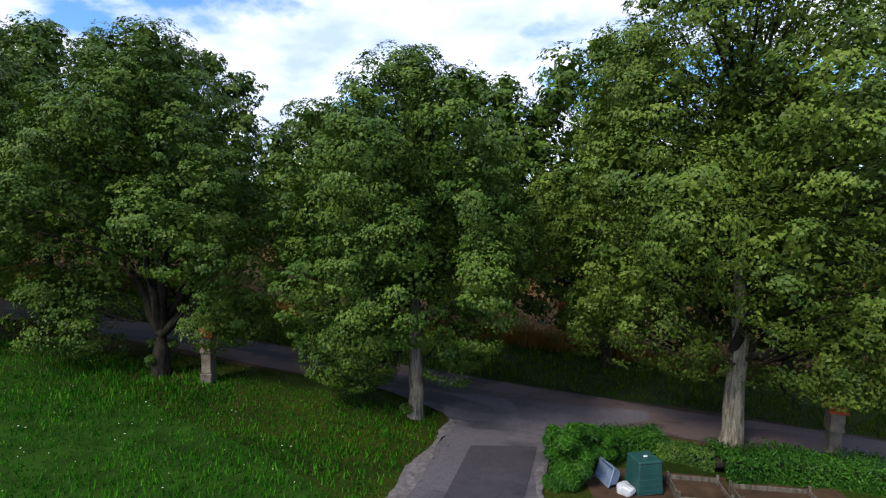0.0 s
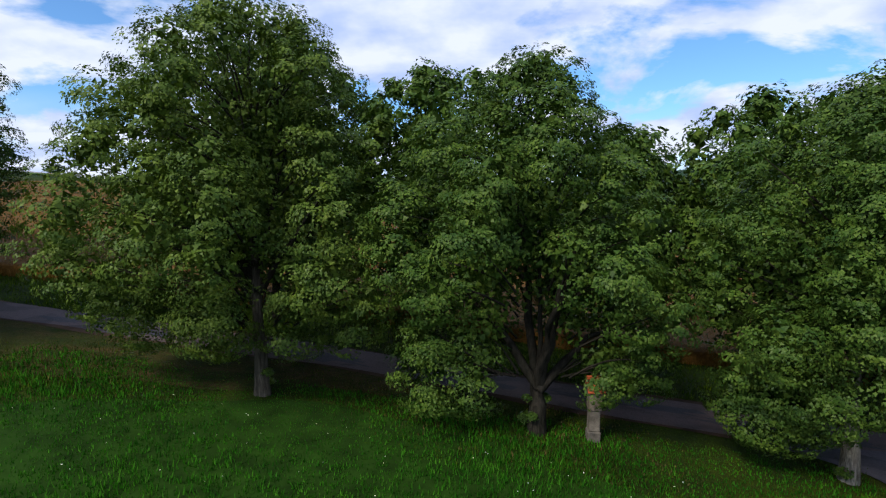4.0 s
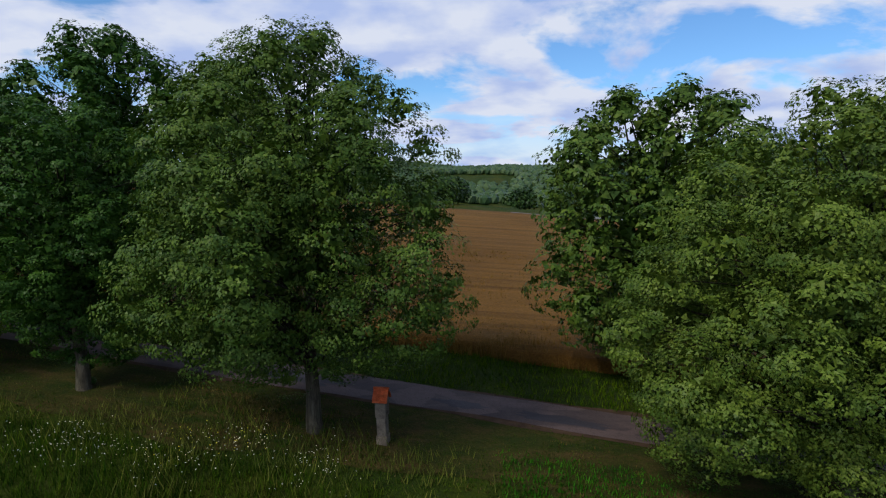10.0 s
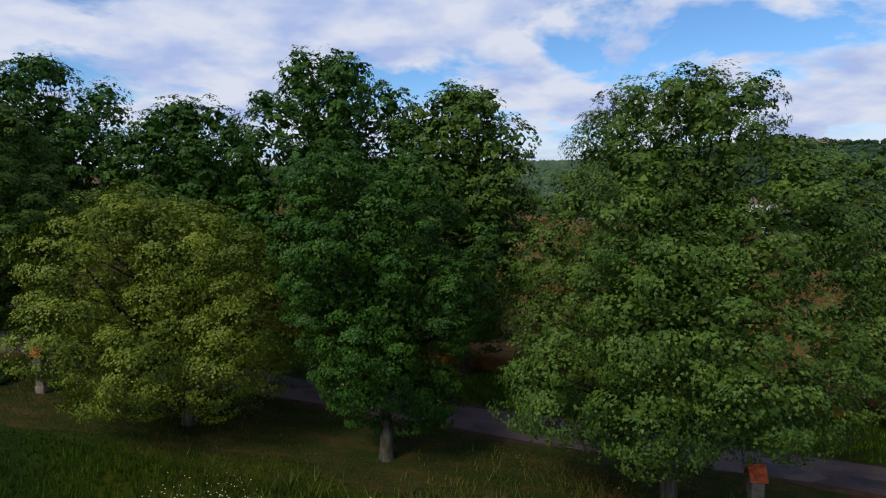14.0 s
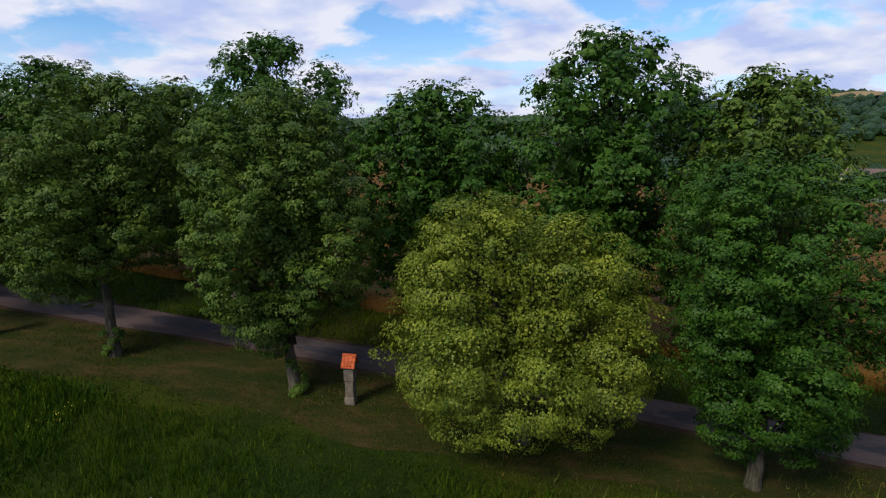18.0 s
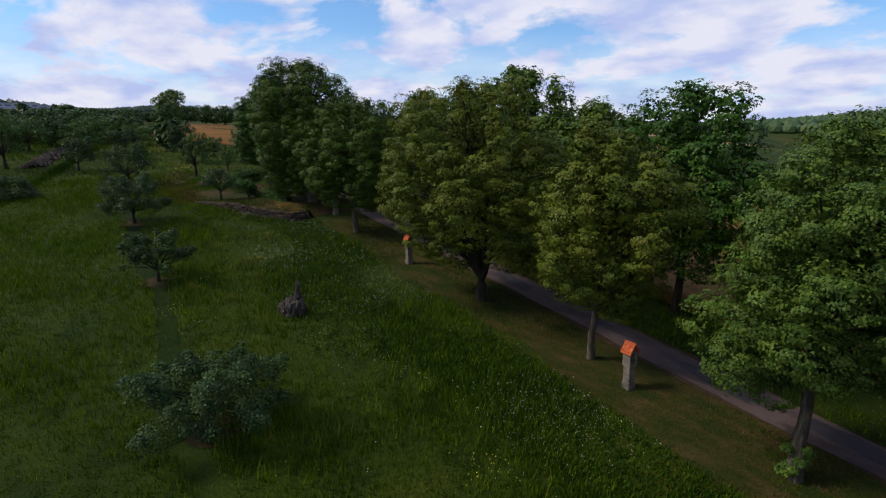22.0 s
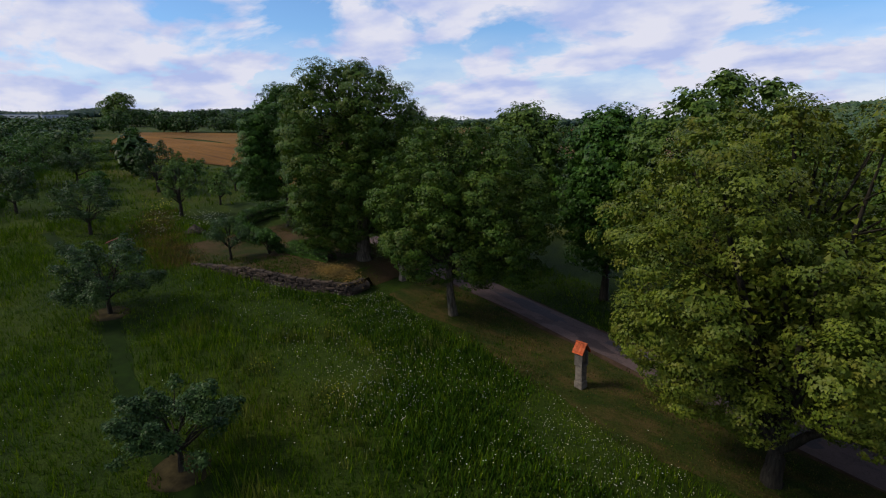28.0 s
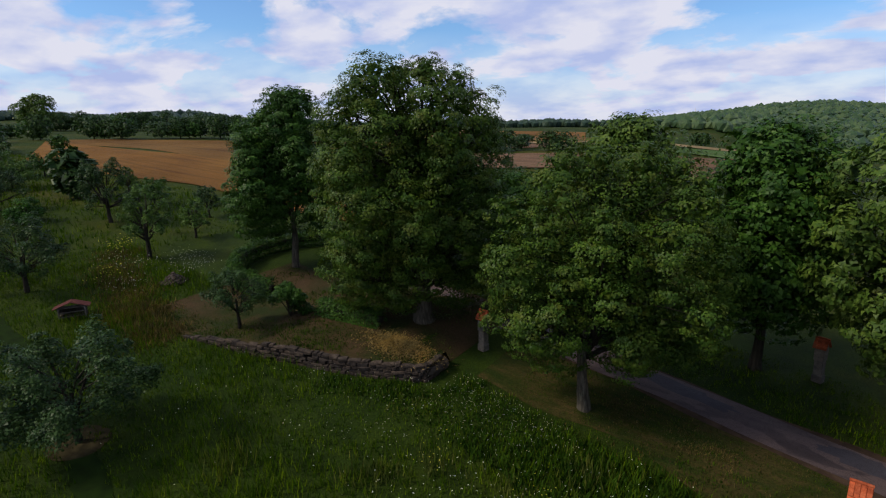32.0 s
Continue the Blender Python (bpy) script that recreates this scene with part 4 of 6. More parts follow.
shrine = shrine_parts()
ALONG = -10.0
for sx, sy, rz, tilt in ((34.3, 15.9, ALONG - 4, 0.5), (10.75, 17.95, ALONG + 6, 0.8), (-18.65, 23.15, ALONG, -1.2), (-49.55, 28.75, ALONG + 4, 1.0),
                         (-69.6, 32.13, ALONG - 3, -2.0), (-90.25, 35.3, ALONG + 2, -1.5), (-107.2, 39.3, ALONG, 0.5),
                         (27.4, 29.0, ALONG + 170, 0.6), (-59.5, 39.6, ALONG + 176, -0.8), (-91.5, 47.0, ALONG + 170, 1.0)):
    copy_thing(shrine, place(shrine, sx, sy, rz, tilt))
for ob in (*shrine.children_recursive, shrine):
    bpy.data.objects.remove(ob)


# ---- driveway and the garden corner ----
def build_drive():
    t = np.linspace(0, 1, 90)
    y = 23.0 - 34.0 * t
    left = np.interp(y, [-12, 11.5, 15.6, 16.8, 17.8, 19, 23], [12.0, 18.8, 20.5, 20.3, 19.0, 17.0, 15.0])
    right = np.interp(y, [-12, 12.1, 14.8, 15.8, 16.8, 18, 23], [17.5, 23.1, 23.9, 24.6, 26.2, 28.5, 30.0])
    u = np.linspace(0, 1, 9)
    y0 = y[:, None] + 0 * u
    gx = left[:, None] * (1 - u) + right[:, None] * u
    keep = y <= 18.9
    gx, y0 = gx[keep], y0[keep]
    v = np.stack([gx, y0, ground(gx, y0) + 0.05], -1).reshape(-1, 3)
    n, m = gx.shape
    i, j = np.meshgrid(np.arange(n - 1), np.arange(m - 1), indexing="ij")
    f = np.stack([i * m + j, i * m + j + 1, (i + 1) * m + j + 1, (i + 1) * m + j], -1).reshape(-1, 4)
    tagged(new("driveway", mesh_np("driveway", v, f, DRIVE, True)), "grey patched asphalt driveway that joins the lane", "driveway", "", "structure")
    # pale concrete edges and one cross joint
    rng = np.random.default_rng(41)
    for off, w in ((0.0, 0.55), (4.2, 0.22)):
        q = np.linspace(-8, 16.4 if off == 0 else 13.8, 120)
        base = np.interp(q, [-12, 11.5, 16.4], [12.0, 18.8, 20.6]) - 0.12 if off == 0 else np.interp(q, [-12, 12.1, 15.3], [17.5, 23.1, 24.0]) - w
        a = np.stack([base + 0.10 * np.sin(q * 2.3) + rng.normal(0, 0.03, 120), q], 1)
        b = np.stack([base + w * (0.8 + 0.35 * np.sin(q * 1.1 + 1)) + rng.normal(0, 0.035, 120), q], 1)
        v = np.stack([np.c_[a, ground(*a.T) + 0.06], np.c_[b, ground(*b.T) + 0.06]], 1).reshape(-1, 3)
        k = np.arange(119) * 2
        f = np.stack([k, k + 1, k + 3, k + 2], -1)
        tagged(new("drive_edge", mesh_np("drive_edge", v, f, GRIT)), "pale crumbled grit along the driveway's edge", "edging", "", "structure")
    # a darker repair patch
    gx, gy = np.meshgrid(np.linspace(20.5, 22.8, 6), np.linspace(10.6, 14.6, 6), indexing="ij")
    gx = gx + (gy - 12.5) * 0.30
    gy = gy + 0.15 * (gx - 21.6)
    v = np.stack([gx, gy, ground(gx, gy) + 0.065], -1).reshape(-1, 3)
    i, j = np.meshgrid(np.arange(5), np.arange(5), indexing="ij")
    f = np.stack([i * 6 + j, (i + 1) * 6 + j, (i + 1) * 6 + j + 1, i * 6 + j + 1], -1).reshape(-1, 4)
    tagged(new("asphalt_patch", mesh_np("asphalt_patch", v, f, PATCH)), "dark asphalt repair patch in the driveway", "patch", "", "structure")


build_drive()


def shrub(name, x, y, h, r, leaf, seed, label, leaves=9000, blade=0.11, category="bush", lift=0.0, up=0.5, ry=None, group="", aspect=0.92):
    rng = np.random.default_rng(seed)
    th = thing(name, x, y, gz(x, y) + lift, 0, label, category, group)
    n = 26
    a = rng.uniform(0, 6.28, n)
    f = rng.uniform(0, 1, n) ** 0.5
    s = rng.uniform(0.25, 0.42, n) * min(r, h)
    u = rng.uniform(0.05, 1, n)
    c = np.stack([np.cos(a) * f * (r - 0.5 * s) * (1.1 - 0.5 * u), np.sin(a) * f * ((ry or r) - 0.5 * s) * (1.1 - 0.5 * u), u * (h - s * 0.6)], 1)
    twigs = [tube(bezier((0, 0, -0.1), p * [0.3, 0.3, 0.7], p, 5), np.linspace(0.04, 0.012, 5) * (1 + h * 0.2), 4) for p in c[:14]]
    child("stems", mesh_np("stems", *join_np(twigs), BARK_DARK, True), th, kind="stuff")
    child("foliage", mesh_np("foliage", *leaves_on(c, s, leaves, blade, rng, np.array([0, 0, h * 0.3]), flat=0.85, up=up, aspect=aspect), leaf), th)
    return th


def hedge(name, pts, h, w, leaf, seed, label, blade=0.09, density=900, lift=0.0):
    """A clipped hedge along pts: dark tube core and a leafy skin."""
    rng = np.random.default_rng(seed)
    pts = np.asarray(pts, float)
    seg = np.r_[0, np.cumsum(np.hypot(*np.diff(pts, axis=0).T))]
    n = int(seg[-1] * density)
    s = rng.uniform(0, seg[-1], n)
    p = np.stack([np.interp(s, seg, pts[:, 0]), np.interp(s, seg, pts[:, 1])], 1)
    q = np.stack([np.interp(s + 0.05, seg, pts[:, 0]), np.interp(s + 0.05, seg, pts[:, 1])], 1) - np.stack([np.interp(s - 0.05, seg, pts[:, 0]), np.interp(s - 0.05, seg, pts[:, 1])], 1)
    q = unit(q)
    nrm = np.stack([-q[:, 1], q[:, 0]], 1)
    a = rng.uniform(-0.25, np.pi + 0.25, n)
    ca, sa = np.cos(a), np.sin(a)
    k = 1 / np.maximum(np.abs(ca), np.abs(sa)) ** 0.75 * (1 + 0.10 * rng.normal(size=n) + 0.08 * np.sin(s * 2.3 + seed))
    off = ca * k * w / 2
    hz = np.clip(sa * k, 0.02, 1.3) * h
    x, y = p[:, 0] + nrm[:, 0] * off, p[:, 1] + nrm[:, 1] * off
    pos = np.stack([x, y, ground(x, y) + lift + hz], 1)
    out = np.stack([nrm[:, 0] * ca, nrm[:, 1] * ca, sa], 1)
    ln = blade * rng.uniform(0.7, 1.5, n)
    org = pts.mean(0)
    z0 = gz(*org)
    th = thing(name, org[0], org[1], z0, 0, label, "hedge")
    base = np.array([org[0], org[1], z0])
    v, f = leaf_tris(pos - base, unit(out + 0.5 * rng.normal(size=(n, 3))), out * 0.5 + [0, 0, 0.9] + rng.normal(size=(n, 3)) * 0.7, ln * 1.4, ln * 0.55)
    child("foliage", mesh_np("foliage", v, f, leaf), th)
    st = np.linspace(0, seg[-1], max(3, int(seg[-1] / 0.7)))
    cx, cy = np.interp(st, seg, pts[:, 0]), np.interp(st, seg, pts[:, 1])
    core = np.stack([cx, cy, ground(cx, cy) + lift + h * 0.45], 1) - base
    child("core", mesh_np("core", *tube(core, np.full(len(st), min(w, h) * 0.24), 8), BARK_DARK, True), th, "dark tube inside the hedge foliage")
    return th


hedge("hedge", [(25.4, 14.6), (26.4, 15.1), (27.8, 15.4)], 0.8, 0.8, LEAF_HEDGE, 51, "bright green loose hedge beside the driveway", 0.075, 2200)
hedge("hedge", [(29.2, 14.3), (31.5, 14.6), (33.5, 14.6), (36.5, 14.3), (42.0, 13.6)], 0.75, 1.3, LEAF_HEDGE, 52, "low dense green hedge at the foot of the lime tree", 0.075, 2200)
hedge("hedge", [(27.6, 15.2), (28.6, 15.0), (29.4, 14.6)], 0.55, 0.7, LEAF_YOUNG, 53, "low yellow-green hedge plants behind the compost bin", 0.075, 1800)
shrub("bush", 24.1, 13.15, 1.75, 0.95, LEAF_HEDGE, 54, "dense green clump of narrow bamboo-like leaves at the driveway corner", 30000, 0.15, up=0.8, aspect=0.26)
shrub("bush", 25.1, 14.2, 1.35, 0.8, LEAF_HEDGE, 55, "lower green clump of narrow leaves behind the taller one", 14000, 0.14, up=0.8, aspect=0.28)


def compost_bin(x, y):
    th = thing("compost_bin", x, y, gz(x, y), 12, "dark green plastic compost bin with a flat lid", "compost bin")
    part("body", box_bm(0.86, 0.80, 0.95, 0.03, taper=0.86), PLASTIC_GREEN, th)
    for i in range(5):
        w = 0.84 - 0.024 * i
        for s in (-1, 1):
            part("rib", box_bm(w, 0.02, 0.035, 0.006, Matrix.Translation((0, s * (0.395 - 0.0115 * i), 0.12 + 0.17 * i))), PLASTIC_GREEN, th)
    lid = part("lid", box_bm(0.80, 0.74, 0.09, 0.03, Matrix.Translation((0, 0, 0.95)), 0.94), PLASTIC_GREEN, th)
    part("knob", box_bm(0.14, 0.08, 0.05, 0.02, Matrix.Translation((0, -0.05, 1.04))), PLASTIC_WHITE, lid, "pale lid knob")


compost_bin(26.35, 12.9)


def tub(x, y):
    th = thing("tub", x, y, gz(x, y) + 0.30, 0, "faded blue rectangular plastic tub tipped on its side", "tub")
    m = pose(0, 0, 0, 0, -72, 14)
    bm = bmesh.new()
    rings = [[bm.verts.new((sx * hx, sy * hy, z)) for sx, sy in ((-1, -1), (1, -1), (1, 1), (-1, 1))]
             for hx, hy, z in ((0.22, 0.30, -0.16), (0.29, 0.38, 0.16), (0.275, 0.365, 0.16), (0.205, 0.285, -0.145))]
    for lower, upper in zip(rings, rings[1:]):
        for i in range(4):
            bm.faces.new([lower[i], lower[(i + 1) % 4], upper[(i + 1) % 4], upper[i]])
    bm.faces.new(list(reversed(rings[0])))
    bm.faces.new(rings[3])
    bmesh.ops.recalc_face_normals(bm, faces=bm.faces)
    bmesh.ops.bevel(bm, geom=[e for e in bm.edges if abs(e.verts[0].co.z - e.verts[1].co.z) > 0.2], offset=0.05, segments=3, affect="EDGES")
    part("body", bm, PLASTIC_BLUE, th, m=m)
    c = [(-0.30, -0.39), (0.30, -0.39), (0.30, 0.39), (-0.30, 0.39), (-0.30, -0.39)]
    v, f = tube(np.array([(px, py, 0.16) for px, py in c]), np.full(5, 0.024), 6)
    child("rim", mesh_np("rim", v, f, PLASTIC_BLUE, True), th, m=m)


tub(25.35, 13.1)
rngb = np.random.default_rng(5)
bag = bmesh.new()
bmesh.ops.create_icosphere(bag, subdivisions=3, radius=0.28)
for v in bag.verts:
    v.co.z *= 0.6
roughen(bag, 0.13, 4.0, 3)
sack = thing("plastic_sack", 25.75, 12.6, gz(25.75, 12.6) + 0.12, 0, "crumpled white plastic sack on the ground", "sack")
part("film", bag, PLASTIC_WHITE, sack)


def raised_bed(x, y, rz, w, d, label):
    th = thing("raised_bed", x, y, gz(x, y), rz, label, "raised bed", "raised beds")
    for s in (-1, 1):
        for k in range(2):
            part("board", roughen(box_bm(w, 0.045, 0.19, 0.008, Matrix.Translation((0, s * d / 2, 0.2 * k))), 0.006, 5, k), TIMBER, th)
            part("board", roughen(box_bm(0.045, d - 0.05, 0.19, 0.008, Matrix.Translation((s * (w / 2 - 0.03), 0, 0.2 * k))), 0.006, 5, k + 3), TIMBER, th)
        for q in (-1, 1):
            part("post", box_bm(0.08, 0.08, 0.52, 0.01, Matrix.Translation((s * (w / 2 - 0.02), q * (d / 2 - 0.06), 0))), TIMBER, th)
    part("soil", roughen(box_bm(w - 0.1, d - 0.1, 0.28, 0.02), 0.05, 4, 2), EARTH, th, "dark garden soil with weeds")


raised_bed(27.9, 12.6, -8, 1.5, 1.3, "square raised bed of grey boards filled with soil")
raised_bed(30.2, 12.5, -8, 2.3, 1.1, "long raised bed of weathered boards beside the hedge")
gx, gy = np.meshgrid(np.linspace(24.6, 33, 12), np.linspace(9.0, 14.0, 8), indexing="ij")
_v = np.stack([gx, gy, ground(gx, gy) + 0.02], -1).reshape(-1, 3)
_i, _j = np.meshgrid(np.arange(11), np.arange(7), indexing="ij")
_f = np.stack([_i * 8 + _j, (_i + 1) * 8 + _j, (_i + 1) * 8 + _j + 1, _i * 8 + _j + 1], -1).reshape(-1, 4)
tagged(new("garden_soil", mesh_np("garden_soil", _v, _f, EARTH)), "bare brown garden soil round the compost bin", "soil", "", "structure")


# ---- terrace, dry stone wall, hedges by the old lime ----
WX = np.array([-127.0, -121.7, -116.9, -111.4, -107.9])
WY = np.array([30.1, 29.9, 31.0, 32.8, 34.6])


def terrace_lift(x, y):
    v = (y - np.interp(x, WX, WY)) / 12.0
    lift = 0.80 * np.clip((x + 122.6) / 7, 0, 1) * (1 - np.clip((v - 0.6) / 0.4, 0, 1) ** 2)
    side = np.clip((-107.9 - x) / 1.6, 0, 1)
    return lift * np.where(v > 0.17, side, 1.0)


def build_terrace():
    xs = np.linspace(-127, -107.9, 42)
    t = np.linspace(0, 1, 26)
    gx = np.repeat(xs[:, None], 26, 1)
    gy = np.interp(gx, WX, WY) + 0.02 + 12 * t
    z = ground(gx, gy) + terrace_lift(gx, gy) + 0.015
    v = np.stack([gx, gy, z], -1).reshape(-1, 3)
    i, j = np.meshgrid(np.arange(41), np.arange(25), indexing="ij")
    f = np.stack([i * 26 + j, (i + 1) * 26 + j, (i + 1) * 26 + j + 1, i * 26 + j + 1], -1).reshape(-1, 4)
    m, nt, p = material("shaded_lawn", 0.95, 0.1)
    # grass and soil tones, darkened to hold the old lime's shade
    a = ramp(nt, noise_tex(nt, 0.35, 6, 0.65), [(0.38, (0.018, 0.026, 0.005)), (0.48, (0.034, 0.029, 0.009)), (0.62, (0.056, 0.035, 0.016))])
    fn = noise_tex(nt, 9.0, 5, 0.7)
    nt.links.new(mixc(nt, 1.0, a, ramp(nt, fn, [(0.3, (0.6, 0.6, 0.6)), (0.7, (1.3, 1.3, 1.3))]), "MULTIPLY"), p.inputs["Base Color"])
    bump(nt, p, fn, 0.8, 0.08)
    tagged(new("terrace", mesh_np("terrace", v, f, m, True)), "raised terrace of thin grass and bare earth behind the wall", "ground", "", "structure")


build_terrace()
DENSE_X = np.linspace(-122.5, -107.9, 60)
WALL_PTS = np.concatenate([np.stack([DENSE_X, np.interp(DENSE_X, WX, WY)], 1), [[-107.85, 35.2], [-107.8, 35.9]]])


def lime_bed():
    """A heap of straw-like mown grass at the corner of the terrace."""
    rng = np.random.default_rng(71)
    n = 4200
    x, y = rng.normal(-110.1, 1.1, n), rng.normal(35.4, 0.55, n)
    d = np.exp(-((x + 110.1) / 1.5) ** 2 - ((y - 35.4) / 0.75) ** 2)
    z = ground(x, y) + terrace_lift(x, y) + 0.06 + 0.36 * d * rng.uniform(0.2, 1.1, n)
    a = rng.uniform(0, 6.28, n)
    tip = np.stack([np.cos(a), np.sin(a), rng.normal(0, 0.25, n)], 1)
    org = np.array([-110.1, 35.4, gz(-110.1, 35.4) + 0.85])
    v, f = leaf_quads(np.stack([x, y, z], 1) - org, unit(rng.normal(0, 0.4, (n, 3)) + [0, 0, 1]), tip, rng.uniform(0.12, 0.34, n), np.full(n, 0.03))
    ob = new("hay_heap", mesh_np("hay_heap", v, f, HAY))
    ob.location = org
    tagged(ob, "low heap of dry yellow cut grass on the terrace", "hay", "", "stuff")


lime_bed()
_arc = [(-124.6 + 5.8 * math.cos(radians(q)), 42.4 + 6.2 * math.sin(radians(q))) for q in range(100, 296, 12)]
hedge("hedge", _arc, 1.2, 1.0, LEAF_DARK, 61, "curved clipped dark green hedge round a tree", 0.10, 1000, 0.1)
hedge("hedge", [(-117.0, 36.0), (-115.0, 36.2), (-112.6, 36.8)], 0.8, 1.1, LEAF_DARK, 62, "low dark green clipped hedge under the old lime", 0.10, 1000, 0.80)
shrub("bush", -118.2, 34.6, 1.9, 1.3, LEAF_DARK, 63, "dark green shrub on the terrace", 5200, 0.12, lift=0.7)


# ---- orchard ----
def fruit_tree(x, y, h, r, seed, leaf=None, label="small bluish green fruit tree in the meadow", leaves=4800, blade=0.19, fork=None, disc=False, lift=0.0, group="orchard trees"):
    rng = np.random.default_rng(seed)
    th = thing("fruit_tree", x, y, gz(x, y) + lift, rng.uniform(0, 360), label, "tree", group)
    fork = fork or 0.26 * h
    n = 34
    a = np.arange(n) * 2.4 + rng.normal(0, 0.3, n)
    u = rng.uniform(0, 1, n)
    rr = r * (1 - 0.55 * np.clip(u - 0.35, 0, 1) ** 1.2) * rng.uniform(0.35, 0.95, n)
    c = np.stack([np.cos(a) * rr, np.sin(a) * rr, fork + 0.25 + u * (h - fork - 0.4)], 1)
    s = rng.uniform(0.16, 0.32, n) * r
    zz = np.linspace(-0.1, fork + 0.35 * (h - fork), 8)
    bend = np.cumsum(rng.normal(0, 0.02, (8, 2)), 0)
    g = 0.035 * h
    child("trunk", mesh_np("trunk", *tube(np.c_[bend, zz], g * np.linspace(1.1, 0.5, 8), 8, rng, 0.05), BARK_DARK, True), th)
    for p in c[:6]:
        q0 = np.array([0, 0, fork * rng.uniform(0.9, 1.1)])
        q = bezier(q0, q0 * 0.4 + p * 0.6 + [0, 0, -0.1], p, 6)
        child("limb", mesh_np("limb", *tube(q, g * np.linspace(0.55, 0.14, 6), 5), BARK_DARK, True), th)
    tw = []
    for p in c[6:]:
        q0 = p * [0.3, 0.3, 1] - [0, 0, 0.35 * (p[2] - fork)]
        tw.append(tube(bezier(q0, (q0 + p) / 2 + [0, 0, 0.15], p * 1.04, 4), g * np.array([0.28, 0.2, 0.13, 0.06]), 4))
    child("branchwork", mesh_np("branchwork", *join_np(tw), BARK_DARK, True), th, kind="stuff")
    tips = c + unit(c - [0, 0, fork]) * (s * 0.9)[:, None]
    cc, ss = np.concatenate([c, tips]), np.concatenate([s, s * 0.5])
    child("crown", mesh_np("crown", *leaves_on(cc, ss, leaves, blade, rng, np.array([0, 0, fork]), flat=0.8, aspect=0.7, droop=0.05, up=0.7), leaf or LEAF_APPLE), th)
    if disc:
        bm = bmesh.new()
        bmesh.ops.create_circle(bm, cap_ends=True, segments=24, radius=1.15)
        roughen(bm, 0.14, 1.7, seed)
        turn = th.rotation_euler.to_matrix()
        for v in bm.verts:
            w = turn @ v.co
            v.co.z = gz(x + w.x, y + w.y) - gz(x, y) + 0.025
        earth = part("tree_disc", bm, DISC_SOIL, th, "ring of bare brown earth at the foot")
    return th


fruit_tree(-79.8, 15.7, 3.1, 3.0, 101, leaves=22000, blade=0.11, disc=True, label="low wide bluish green apple tree in tall grass")
fruit_tree(-99.0, 19.2, 3.5, 2.2, 102, leaves=15000, blade=0.12, disc=True)
fruit_tree(-116.5, 22.2, 4.3, 3.0, 103, leaves=20000, blade=0.12, disc=True, label="spreading apple tree over a ring of bare earth")
fruit_tree(-119.6, 32.0, 3.2, 1.8, 104, LEAF_FAR, "small round dark green tree above the stone wall", 8000, 0.10, lift=0.5)
fruit_tree(-136.0, 26.7, 4.7, 2.7, 105, leaves=12000, blade=0.13)
fruit_tree(-148.0, 23.5, 4.2, 2.1, 106, leaves=7000, blade=0.15)
fruit_tree(-136.6, 35.3, 5.6, 1.9, 107, LEAF_YOUNG, "young light green tree with an upright crown", 9000, 0.13)
fruit_tree(-139.0, 40.8, 3.5, 1.3, 108, LEAF_YOUNG, "slender young tree in the meadow", 3200, 0.14)
fruit_tree(-149.5, 38.1, 5.6, 2.6, 109, LEAF_FAR, "dense dark green fruit tree in the orchard", 10000, 0.16)
fruit_tree(-152.9, 15.9, 6.4, 4.0, 110, LEAF_DARK, "wide dark green fruit tree at the orchard's edge", 12000, 0.17)
fruit_tree(-160.7, 32.4, 3.7, 2.5, 112, leaves=6500, blade=0.16)
fruit_tree(-153.0, 44.3, 3.1, 1.9, 114, LEAF_DARK, "low green tree before the golden field", 4200, 0.16)
fruit_tree(-161.2, 45.4, 3.0, 1.1, 113, LEAF_YOUNG, "young light green tree beside the field", 2600, 0.16)
fruit_tree(-169.4, 43.2, 3.8, 1.7, 115, LEAF_DARK, "upright green tree before the golden field", 3600, 0.17)
fruit_tree(-144.5, 45.6, 3.2, 1.4, 122, LEAF_APPLE, "slender young tree in the meadow", 3000, 0.15)
fruit_tree(-161.5, 26.8, 4.6, 3.4, 117, LEAF_DARK, "wide dark green fruit tree in the orchard", 8000, 0.17)
fruit_tree(-168.5, 20.5, 5.2, 3.4, 118, LEAF_DARK, "wide dark green fruit tree in the orchard", 7500, 0.18)
for k, (fx, fy, fh, fr) in enumerate(((-180.0, 33.0, 4.2, 3.6), (-174.0, 37.5, 3.4, 2.6), (-186.0, 38.5, 4.4, 3.2), (-191.0, 32.5, 5.0, 3.8), (-183.0, 44.0, 3.0, 2.2), (-176.5, 28.0, 4.4, 3.2))):
    fruit_tree(fx, fy, fh, fr, 130 + k, LEAF_YOUNG if k < 3 else LEAF_DARK, "broad green bush-like tree in the orchard", 5000, 0.21)
shrub("bush", -136.0, 14.5, 2.4, 3.6, LEAF_APPLE, 123, "wide low bluish green thicket in the meadow", 9000, 0.14, ry=2.4)
shrub("bush", -154.5, 32.7, 2.4, 1.7, LEAF_HEDGE, 124, "rounded light green bush in the orchard", 4000, 0.14)


